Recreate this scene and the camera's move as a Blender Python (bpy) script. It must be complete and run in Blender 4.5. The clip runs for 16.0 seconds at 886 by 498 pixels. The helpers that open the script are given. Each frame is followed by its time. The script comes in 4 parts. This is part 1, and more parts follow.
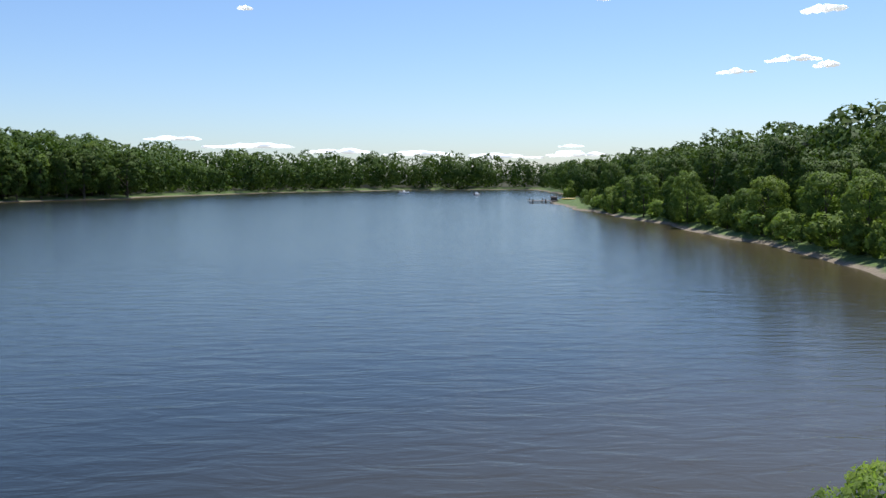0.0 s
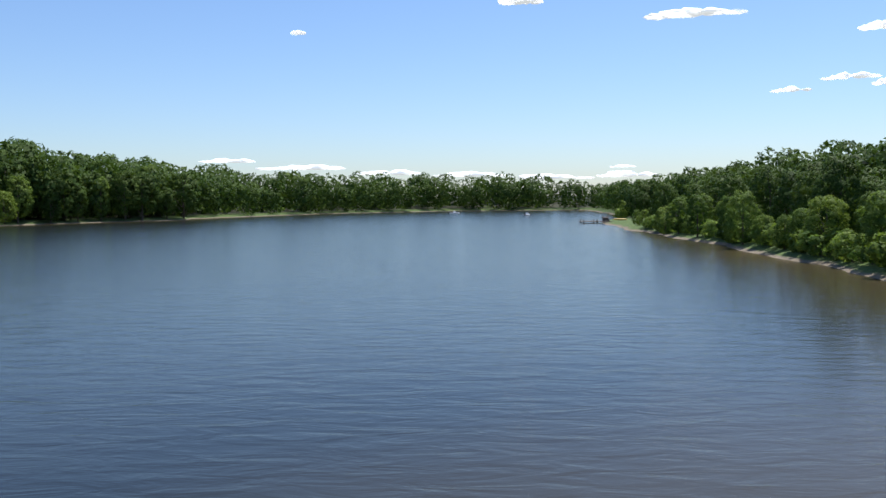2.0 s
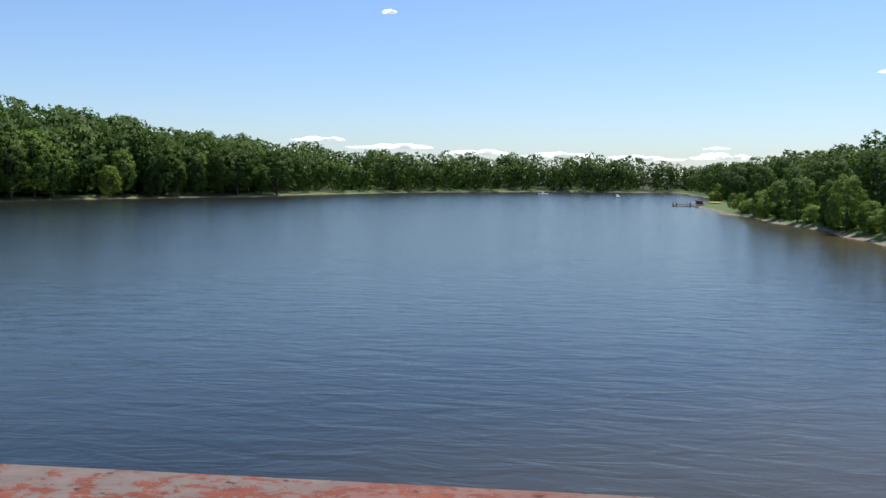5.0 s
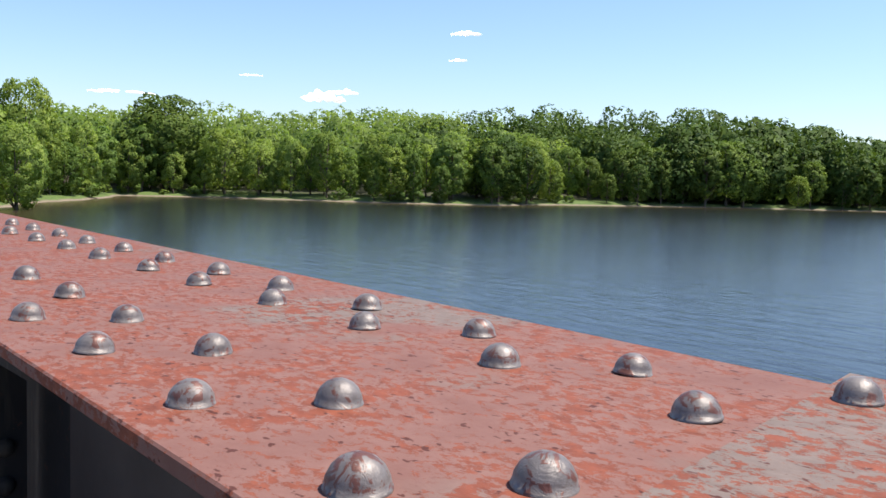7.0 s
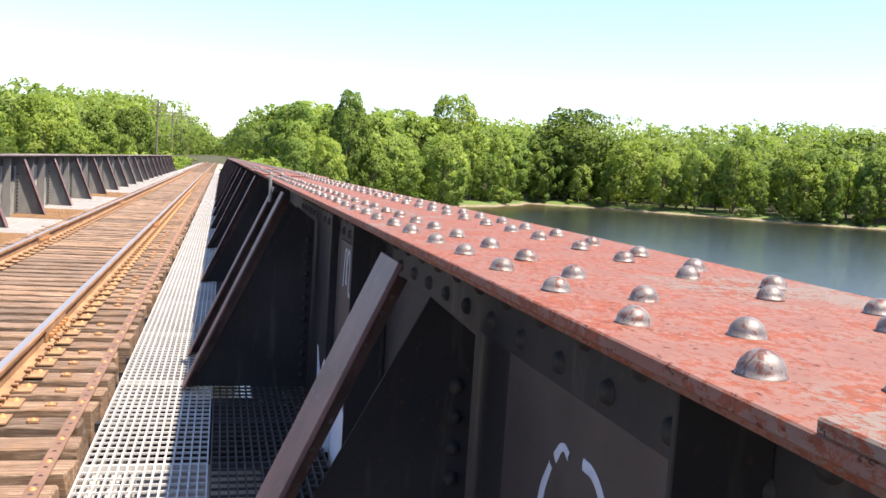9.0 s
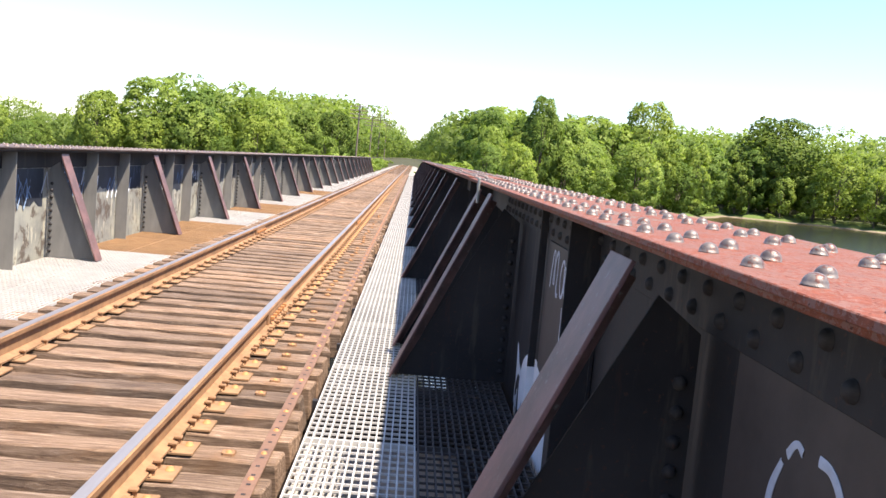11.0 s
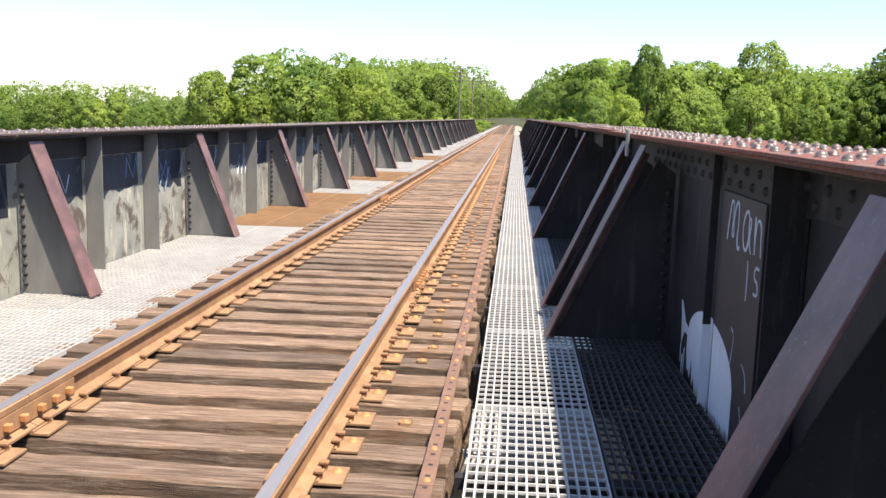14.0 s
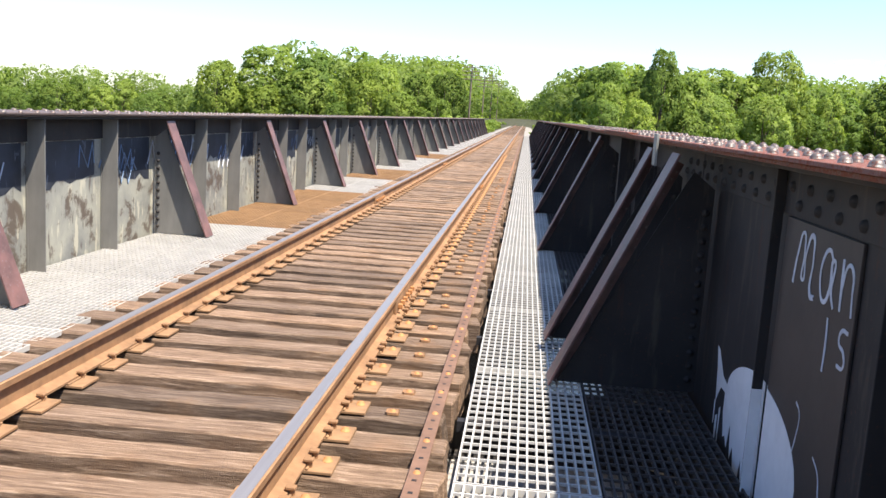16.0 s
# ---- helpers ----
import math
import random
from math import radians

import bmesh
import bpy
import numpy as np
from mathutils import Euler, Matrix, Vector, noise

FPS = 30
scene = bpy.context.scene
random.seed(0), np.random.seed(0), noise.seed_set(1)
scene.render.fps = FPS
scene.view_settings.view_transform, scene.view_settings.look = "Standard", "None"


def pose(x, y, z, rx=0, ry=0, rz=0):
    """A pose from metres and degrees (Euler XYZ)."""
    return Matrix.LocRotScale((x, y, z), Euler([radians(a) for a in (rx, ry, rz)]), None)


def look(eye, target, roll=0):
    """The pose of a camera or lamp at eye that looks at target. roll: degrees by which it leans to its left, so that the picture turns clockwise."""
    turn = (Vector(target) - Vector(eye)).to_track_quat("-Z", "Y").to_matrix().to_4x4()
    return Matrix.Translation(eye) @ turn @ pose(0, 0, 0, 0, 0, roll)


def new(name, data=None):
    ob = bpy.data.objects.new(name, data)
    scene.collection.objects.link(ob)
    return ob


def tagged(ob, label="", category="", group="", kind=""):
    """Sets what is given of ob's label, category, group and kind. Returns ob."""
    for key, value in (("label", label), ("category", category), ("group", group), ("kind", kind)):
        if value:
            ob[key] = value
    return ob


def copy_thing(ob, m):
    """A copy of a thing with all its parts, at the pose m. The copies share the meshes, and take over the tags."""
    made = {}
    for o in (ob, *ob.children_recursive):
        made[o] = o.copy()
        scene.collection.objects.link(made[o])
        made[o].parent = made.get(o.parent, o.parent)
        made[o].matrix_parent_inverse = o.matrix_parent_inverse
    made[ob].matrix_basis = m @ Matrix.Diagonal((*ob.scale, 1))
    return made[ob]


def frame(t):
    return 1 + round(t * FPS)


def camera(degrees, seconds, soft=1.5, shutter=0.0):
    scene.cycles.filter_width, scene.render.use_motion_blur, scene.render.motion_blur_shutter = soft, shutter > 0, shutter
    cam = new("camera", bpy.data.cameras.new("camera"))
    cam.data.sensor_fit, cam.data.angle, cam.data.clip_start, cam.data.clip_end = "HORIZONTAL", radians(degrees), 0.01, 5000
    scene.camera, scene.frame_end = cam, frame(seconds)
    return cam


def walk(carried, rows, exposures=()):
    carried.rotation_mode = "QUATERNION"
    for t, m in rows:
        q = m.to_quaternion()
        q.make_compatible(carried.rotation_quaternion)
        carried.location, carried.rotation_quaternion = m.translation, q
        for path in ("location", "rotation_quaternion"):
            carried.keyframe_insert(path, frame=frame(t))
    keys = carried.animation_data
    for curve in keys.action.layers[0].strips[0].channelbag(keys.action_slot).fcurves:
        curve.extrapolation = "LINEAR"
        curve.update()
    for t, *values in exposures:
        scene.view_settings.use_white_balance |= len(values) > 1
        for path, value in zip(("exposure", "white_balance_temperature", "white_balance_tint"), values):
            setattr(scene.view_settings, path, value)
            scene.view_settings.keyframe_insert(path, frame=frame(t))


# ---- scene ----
cam = camera(53.5, 16.0)
PATH = [
    (0, (2.9, 1.1, 1.83), (4.893, 1.048, 1.669), -0.3),
    (0.5, (2.899, 1.116, 1.827), (4.893, 1.11, 1.672), -0.4),
    (1, (2.894, 1.131, 1.824), (4.888, 1.191, 1.687), -0.7),
    (1.5, (2.887, 1.147, 1.821), (4.883, 1.233, 1.718), -0.5),
    (2, (2.877, 1.163, 1.818), (4.872, 1.225, 1.705), -0.5),
    (2.5, (2.863, 1.178, 1.814), (4.86, 1.216, 1.705), -0.2),
    (3, (2.847, 1.194, 1.811), (4.843, 1.152, 1.697), -0.8),
    (3.2, (2.84, 1.2, 1.81), (4.836, 1.131, 1.692), -0.4),
    (5.3, (2.572, 1.736, 1.721), (4.516, 2.171, 1.547), 0.7),
    (5.5, (2.546, 1.725, 1.724), (4.445, 2.332, 1.559), 1.2),
    (6, (2.491, 1.726, 1.719), (4.19, 2.77, 1.574), 0.8),
    (6.5, (2.394, 1.736, 1.712), (3.927, 3.011, 1.55), 1.5),
    (7, (2.281, 1.768, 1.713), (3.564, 3.294, 1.548), 1.9),
    (7.5, (2.184, 1.745, 1.702), (3.296, 3.397, 1.509), 1.6),
    (8, (2.169, 1.685, 1.694), (3.084, 3.453, 1.502), 2.4),
    (8.5, (2.156, 1.609, 1.686), (2.814, 3.489, 1.507), 3.0),
    (9, (2.126, 1.548, 1.676), (2.621, 3.478, 1.497), 3.7),
    (9.5, (2.092, 1.493, 1.669), (2.468, 3.449, 1.494), 4.0),
    (10, (2.064, 1.46, 1.657), (2.301, 3.437, 1.471), 4.2),
    (10.2, (2.055, 1.449, 1.651), (2.235, 3.432, 1.461), 4.5),
    (12.3, (1.792, 1.378, 1.652), (1.779, 3.365, 1.428), 3.7),
    (12.5, (1.768, 1.388, 1.639), (1.733, 3.372, 1.389), 2.5),
    (13, (1.69, 1.346, 1.636), (1.647, 3.33, 1.39), 1.9),
    (13.5, (1.652, 1.378, 1.617), (1.583, 3.358, 1.346), 2.9),
    (14, (1.643, 1.567, 1.612), (1.487, 3.538, 1.313), 1.5),
    (14.5, (1.645, 1.771, 1.613), (1.511, 3.742, 1.301), 3.2),
    (15, (1.622, 2.067, 1.579), (1.558, 4.043, 1.276), 2.9),
    (15.5, (1.599, 2.37, 1.601), (1.542, 4.348, 1.307), 1.7),
    (16, (1.675, 2.743, 1.583), (1.506, 4.713, 1.28), 3.6),
]
EXPOSURES = [(0.0, 0.15, 6200, 10), (5.3, 0.15, 6200, 10), (7.0, 0.68, 6600, 12), (8.0, 0.95, 6900, 14), (9.0, 1.35, 7200, 16), (10.2, 1.4, 7200, 16), (12.5, 1.2, 7100, 14), (16.0, 1.15, 7000, 12)]
walk(cam, [(t, look(eye, target, roll)) for t, eye, target, roll in PATH], EXPOSURES)


# ---- world, sun ----
SUN_DIR = Vector((0.40, -0.27, 1.0)).normalized()
world = bpy.data.worlds.new("sky")
scene.world = world
world.use_nodes = True
wn = world.node_tree
sky = wn.nodes.new("ShaderNodeTexSky")
sky.sky_type = "NISHITA"
sky.sun_disc = False
sky.sun_elevation = math.asin(SUN_DIR.z)
sky.sun_rotation = math.atan2(SUN_DIR.x, SUN_DIR.y)
sky.altitude = 200
sky.air_density = 1.1
sky.dust_density = 0.6
sky.ozone_density = 4.5
tint = wn.nodes.new("ShaderNodeMix")
tint.data_type, tint.blend_type = "RGBA", "MULTIPLY"
tint.inputs[0].default_value = 1.0
tint.inputs[7].default_value = (0.945, 0.993, 1.11, 1)
wn.links.new(sky.outputs[0], tint.inputs[6])
wn.links.new(tint.outputs[2], wn.nodes["Background"].inputs[0])
wn.nodes["Background"].inputs[1].default_value = 0.115
sun = new("sun", bpy.data.lights.new("sun", "SUN"))
sun.data.energy = 5.0
sun.data.angle = radians(0.53)
sun.data.color = (1.0, 0.95, 0.87)
sun.matrix_world = look(SUN_DIR * 50, (0, 0, 0))

# ---- plan ----
WATER = -4.6
EYE = (2.5, 1.0, 1.6)
Y0, Y1 = -12.0, 88.0            # bridge ends
JOINTS = (8.45, 48.0)           # breaks between spans
XR, ZR = 2.835, 1.515            # right girder web, top
XL, ZL = -2.62, 1.385           # left girder web, top
HALF = 0.32                    # half width of the top flange
RAIL_X, RAIL_TOP = 0.755, 0.19
TIE = 0.385
SHORE = [(6, -7), (15.2, -3.4), (21, -11), (27, -20), (42, -27), (58, -29.5), (73, -30.5), (101, -31.5), (130, -32),
         (161, -31), (195, -31), (231, -33), (290, -52), (470, -60), (475, 10), (413, 70), (318, 104), (306, 98),
         (270, 122), (225, 141), (168, 153), (140, 149), (118, 157), (90, 180), (68, 188), (58, 168), (42, 150), (22, 112),
         (6, 89), (-6, 89), (-20, 102), (-45, 108), (-80, 100), (-100, 70), (-105, 10), (-90, -40), (-30, -20), (-6, -9)]
HILL = [(-180, 7), (-60, 10), (-28, 3.5), (-23, 3), (-18, 2), (-13, 2), (-8, 4), (0, 5), (8, 5), (15, 8), (20, 9), (27, 15),
        (35, 18.5), (42, 15), (50, 12), (62, 10), (75, 5), (90, 4), (112, 1.5), (150, 1.5), (180, 3)]


def shore_distance(p):
    """Signed distance to the lake's edge, positive on land. p: (n, 2)."""
    s = np.array(SHORE, float)
    a, b = s, np.roll(s, -1, axis=0)
    best = np.full(len(p), 1e9)
    inside = np.zeros(len(p), bool)
    for (ax, ay), (bx, by) in zip(a, b):
        dx, dy = bx - ax, by - ay
        u = np.clip(((p[:, 0] - ax) * dx + (p[:, 1] - ay) * dy) / (dx * dx + dy * dy), 0, 1)
        best = np.minimum(best, np.hypot(p[:, 0] - ax - u * dx, p[:, 1] - ay - u * dy))
        cross = (ay > p[:, 1]) != (by > p[:, 1])
        xs = ax + (p[:, 1] - ay) * dx / (dy if abs(dy) > 1e-9 else 1e-9)
        inside ^= cross & (p[:, 0] < xs)
    return np.where(inside, -best, best)


def smooth(a, b, v):
    u = np.clip((v - a) / (b - a), 0, 1)
    return u * u * (3 - 2 * u)


def ripple(p, f, k):
    return np.sin(p[:, 0] * f + k) * np.cos(p[:, 1] * f * 1.13 + 2 * k) + 0.5 * np.sin(p[:, 0] * f * 2.3 + p[:, 1] * f * 1.7 + k)


def land(p):
    """Height of the ground at points p (n, 2)."""
    p = np.asarray(p, float)
    d = shore_distance(p) + 0.8 * ripple(p, 0.16, 1.0) + 0.35 * ripple(p, 0.6, 2.0)
    az = np.degrees(np.arctan2(p[:, 1] - EYE[1], p[:, 0] - EYE[0]))
    amp = np.interp(az, [h[0] for h in HILL], [h[1] for h in HILL])
    r = np.hypot(p[:, 0] - EYE[0], p[:, 1] - EYE[1])
    z = WATER + 0.40 * np.clip(d, 0, 2.0) + 0.05 * np.clip(d - 3, 0, 20) + amp * smooth(8, 95, d) + 0.6 * smooth(5, 30, d) * ripple(p, 0.05, 3.0)
    z = z + 6 * smooth(700, 2500, r) * (d > 0)
    return np.where(d > 0, z, WATER + np.clip(d * 0.22, -3.5, 0))


# ---- materials ----
def material(name):
    m = bpy.data.materials.new(name)
    m.use_nodes = True
    nt = m.node_tree
    return m, nt, nt.nodes["Principled BSDF"], nt.links


def coords(nt, scale=(1, 1, 1), kind="Object"):
    tc = nt.nodes.new("ShaderNodeTexCoord")
    mp = nt.nodes.new("ShaderNodeMapping")
    mp.inputs["Scale"].default_value = scale
    nt.links.new(tc.outputs[kind], mp.inputs[0])
    return mp.outputs[0]


def noise_tex(nt, vec, scale, detail=5, rough=0.6, dist=0.0):
    n = nt.nodes.new("ShaderNodeTexNoise")
    n.inputs["Scale"].default_value = scale
    n.inputs["Detail"].default_value = detail
    n.inputs["Roughness"].default_value = rough
    n.inputs["Distortion"].default_value = dist
    nt.links.new(vec, n.inputs["Vector"])
    return n.outputs["Fac"]


def ramp(nt, fac, stops):
    r = nt.nodes.new("ShaderNodeValToRGB")
    el = r.color_ramp.elements
    while len(el) < len(stops):
        el.new(0.5)
    for e, (pos, col) in zip(el, stops):
        e.position = pos
        e.color = (*col, 1) if len(col) == 3 else col
    nt.links.new(fac, r.inputs[0])
    return r.outputs[0]


def mix(nt, fac, a, b, mode="MIX"):
    m = nt.nodes.new("ShaderNodeMix")
    m.data_type, m.blend_type = "RGBA", mode
    for sock, v in ((m.inputs[0], fac), (m.inputs[6], a), (m.inputs[7], b)):
        if isinstance(v, bpy.types.NodeSocket):
            nt.links.new(v, sock)
        elif isinstance(v, (int, float)):
            sock.default_value = v
        else:
            sock.default_value = (*v, 1)
    return m.outputs[2]


def bump(nt, bsdf, height, strength=0.3, distance=0.01):
    b = nt.nodes.new("ShaderNodeBump")
    b.inputs["Strength"].default_value = strength
    b.inputs["Distance"].default_value = distance
    nt.links.new(height, b.inputs["Height"])
    nt.links.new(b.outputs[0], bsdf.inputs["Normal"])


def object_random(nt):
    return nt.nodes.new("ShaderNodeObjectInfo").outputs["Random"]


def island_random(nt):
    return nt.nodes.new("ShaderNodeNewGeometry").outputs["Random Per Island"]


def plain(name, col, rough=0.6, metal=0.0, vary=0.25, scale=6.0, relief=0.2, stretch=(1, 1, 1)):
    m, nt, b, ln = material(name)
    v = coords(nt, stretch)
    n = noise_tex(nt, v, scale, 6, 0.65)
    n2 = noise_tex(nt, v, scale * 0.13, 3)
    dark = tuple(c * (1 - vary) for c in col)
    light = tuple(min(1, c * (1 + vary)) for c in col)
    c = mix(nt, 0.5, ramp(nt, n, [(0.3, dark), (0.7, light)]), ramp(nt, n2, [(0.35, dark), (0.65, light)]))
    ln.new(c, b.inputs["Base Color"])
    b.inputs["Roughness"].default_value = rough
    b.inputs["Metallic"].default_value = metal
    if relief:
        bump(nt, b, n, relief, 0.004)
    return m


def peeling_paint(name, grey_from=0.565):
    """Grey paint weathered to chalky red, with flakes off down to orange primer."""
    m, nt, b, ln = material(name)
    v = coords(nt)
    vs = coords(nt, (1.0, 0.6, 1.0))
    big = noise_tex(nt, v, 1.6, 4, 0.6)
    mid = noise_tex(nt, v, 9.0, 5, 0.62)
    fine = noise_tex(nt, vs, 60.0, 6, 0.7, 0.3)
    speck = noise_tex(nt, vs, 78.0, 9, 0.80, 0.2)
    chalk = ramp(nt, mid, [(0.3, (0.162, 0.074, 0.056)), (0.7, (0.222, 0.118, 0.093))])
    grey = ramp(nt, fine, [(0.3, (0.135, 0.100, 0.082)), (0.7, (0.190, 0.145, 0.120))])
    prim = ramp(nt, fine, [(0.3, (0.125, 0.034, 0.018)), (0.7, (0.245, 0.070, 0.036))])
    c = mix(nt, ramp(nt, big, [(grey_from, (0, 0, 0)), (grey_from + 0.05, (1, 1, 1))]), chalk, grey)
    add = nt.nodes.new("ShaderNodeMath")
    add.operation = "MULTIPLY_ADD"
    ln.new(mid, add.inputs[0])
    add.inputs[1].default_value = 0.42
    ln.new(speck, add.inputs[2])
    flake = ramp(nt, add.outputs[0], [(0.718, (0, 0, 0)), (0.735, (1, 1, 1))])
    c = mix(nt, flake, c, prim)
    dots = ramp(nt, noise_tex(nt, vs, 110.0, 3, 0.55), [(0.64, (0, 0, 0)), (0.67, (1, 1, 1))])
    c = mix(nt, dots, c, (0.075, 0.022, 0.014))
    ln.new(c, b.inputs["Base Color"])
    b.inputs["Roughness"].default_value = 0.75
    b.inputs["Specular IOR Level"].default_value = 0.25
    inv = nt.nodes.new("ShaderNodeMath")
    inv.operation = "MULTIPLY_ADD"
    ln.new(flake, inv.inputs[0])
    inv.inputs[1].default_value = -1.0
    ln.new(fine, inv.inputs[2])
    bump(nt, b, inv.outputs[0], 0.35, 0.002)
    return m


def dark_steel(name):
    """Old near-black paint, deepened for girder shade, with brown rust bloom, pale dust and runs."""
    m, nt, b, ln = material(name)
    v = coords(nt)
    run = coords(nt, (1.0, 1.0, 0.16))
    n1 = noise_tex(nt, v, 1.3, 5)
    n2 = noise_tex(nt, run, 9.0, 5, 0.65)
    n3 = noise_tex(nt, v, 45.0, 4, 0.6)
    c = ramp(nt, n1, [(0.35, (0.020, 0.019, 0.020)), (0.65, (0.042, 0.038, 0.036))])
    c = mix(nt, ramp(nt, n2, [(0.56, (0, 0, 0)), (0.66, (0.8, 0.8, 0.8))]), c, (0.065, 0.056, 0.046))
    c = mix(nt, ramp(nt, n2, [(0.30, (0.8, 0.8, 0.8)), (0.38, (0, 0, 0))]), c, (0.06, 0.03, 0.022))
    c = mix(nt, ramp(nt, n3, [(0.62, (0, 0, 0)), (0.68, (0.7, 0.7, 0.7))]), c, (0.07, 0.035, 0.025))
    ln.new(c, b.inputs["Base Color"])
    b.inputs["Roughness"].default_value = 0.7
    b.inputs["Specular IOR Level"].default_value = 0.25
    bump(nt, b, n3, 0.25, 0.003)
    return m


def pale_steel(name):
    """Grey-green paint, lightened for the sunlit girder, with brown rust blotches and cream runs."""
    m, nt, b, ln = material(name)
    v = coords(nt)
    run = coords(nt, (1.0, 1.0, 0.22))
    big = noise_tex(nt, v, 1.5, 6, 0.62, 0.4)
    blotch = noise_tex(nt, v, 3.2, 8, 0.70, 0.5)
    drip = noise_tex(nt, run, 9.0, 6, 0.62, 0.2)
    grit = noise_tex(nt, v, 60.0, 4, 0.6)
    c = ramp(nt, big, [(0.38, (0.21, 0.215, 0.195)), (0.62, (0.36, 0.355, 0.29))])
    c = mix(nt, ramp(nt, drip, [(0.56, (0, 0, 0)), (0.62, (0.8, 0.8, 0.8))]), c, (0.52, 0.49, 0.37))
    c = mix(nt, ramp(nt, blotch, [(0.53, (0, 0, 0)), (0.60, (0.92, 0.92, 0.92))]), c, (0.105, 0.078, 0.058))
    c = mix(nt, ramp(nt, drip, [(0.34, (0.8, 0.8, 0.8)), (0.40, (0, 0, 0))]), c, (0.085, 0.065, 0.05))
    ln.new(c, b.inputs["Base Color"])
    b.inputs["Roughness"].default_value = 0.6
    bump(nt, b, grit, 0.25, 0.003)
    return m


def flange_shade_paint(name):
    """Shade under the flange put into blue-black paint over old graffiti, with pale strokes grinning through."""
    m, nt, b, ln = material(name)
    v = coords(nt)
    lean = coords(nt, (1.0, 2.0, 0.6))
    n = noise_tex(nt, v, 3.0, 4)
    pale = noise_tex(nt, lean, 5.0, 7, 0.66, 1.2)
    c = ramp(nt, n, [(0.35, (0.014, 0.016, 0.022)), (0.65, (0.028, 0.036, 0.052))])
    c = mix(nt, ramp(nt, pale, [(0.60, (0, 0, 0)), (0.70, (0.6, 0.6, 0.6))]), c, (0.22, 0.26, 0.32))
    ln.new(c, b.inputs["Base Color"])
    b.inputs["Roughness"].default_value = 0.6
    return m


def red_brown_steel(name):
    m, nt, b, ln = material(name)
    v = coords(nt)
    n1 = noise_tex(nt, v, 5.0, 5)
    n2 = noise_tex(nt, v, 38.0, 5, 0.7)
    c = ramp(nt, n1, [(0.35, (0.095, 0.055, 0.050)), (0.65, (0.20, 0.102, 0.090))])
    c = mix(nt, ramp(nt, n2, [(0.60, (0, 0, 0)), (0.68, (0.8, 0.8, 0.8))]), c, (0.22, 0.2, 0.2))
    ln.new(c, b.inputs["Base Color"])
    b.inputs["Roughness"].default_value = 0.5
    bump(nt, b, n2, 0.2, 0.003)
    return m


def rivet_steel(name):
    m, nt, b, ln = material(name)
    v = coords(nt)
    oi = object_random(nt)
    vm = nt.nodes.new("ShaderNodeVectorMath")
    vm.operation = "ADD"
    ln.new(v, vm.inputs[0])
    ln.new(oi, vm.inputs[1])
    n1 = noise_tex(nt, vm.outputs[0], 70.0, 6, 0.7, 0.6)
    n2 = noise_tex(nt, vm.outputs[0], 38.0, 5, 0.65)
    c = ramp(nt, n2, [(0.3, (0.085, 0.070, 0.064)), (0.7, (0.21, 0.185, 0.165))])
    c = mix(nt, ramp(nt, n1, [(0.54, (0, 0, 0)), (0.57, (1, 1, 1))]), c, (0.12, 0.045, 0.03))
    ln.new(c, b.inputs["Base Color"])
    b.inputs["Roughness"].default_value = 0.44
    b.inputs["Metallic"].default_value = 0.2
    bump(nt, b, n1, 0.45, 0.003)
    return m


def old_timber(name):
    m, nt, b, ln = material(name)
    v = coords(nt, (0.35, 6.0, 6.0))
    tc = coords(nt)
    oi = object_random(nt)
    vm = nt.nodes.new("ShaderNodeVectorMath")
    vm.operation = "ADD"
    ln.new(v, vm.inputs[0])
    sc = nt.nodes.new("ShaderNodeMath")
    sc.operation = "MULTIPLY"
    ln.new(oi, sc.inputs[0])
    sc.inputs[1].default_value = 53.0
    ln.new(sc.outputs[0], vm.inputs[1])
    grain = noise_tex(nt, vm.outputs[0], 8.0, 9, 0.78, 0.5)
    patch = noise_tex(nt, tc, 2.2, 4, 0.6)
    c = ramp(nt, grain, [(0.30, (0.032, 0.022, 0.015)), (0.42, (0.115, 0.076, 0.050)), (0.54, (0.225, 0.162, 0.115)), (0.68, (0.43, 0.35, 0.28))])
    tint = ramp(nt, oi, [(0.0, (0.62, 0.58, 0.55)), (0.5, (1.0, 0.92, 0.85)), (1.0, (1.25, 1.1, 0.95))])
    c = mix(nt, 1.0, c, tint, "MULTIPLY")
    c = mix(nt, ramp(nt, patch, [(0.55, (0, 0, 0)), (0.75, (0.4, 0.4, 0.4))]), c, (0.27, 0.13, 0.05))
    ln.new(c, b.inputs["Base Color"])
    b.inputs["Roughness"].default_value = 0.85
    bump(nt, b, grain, 0.9, 0.012)
    return m


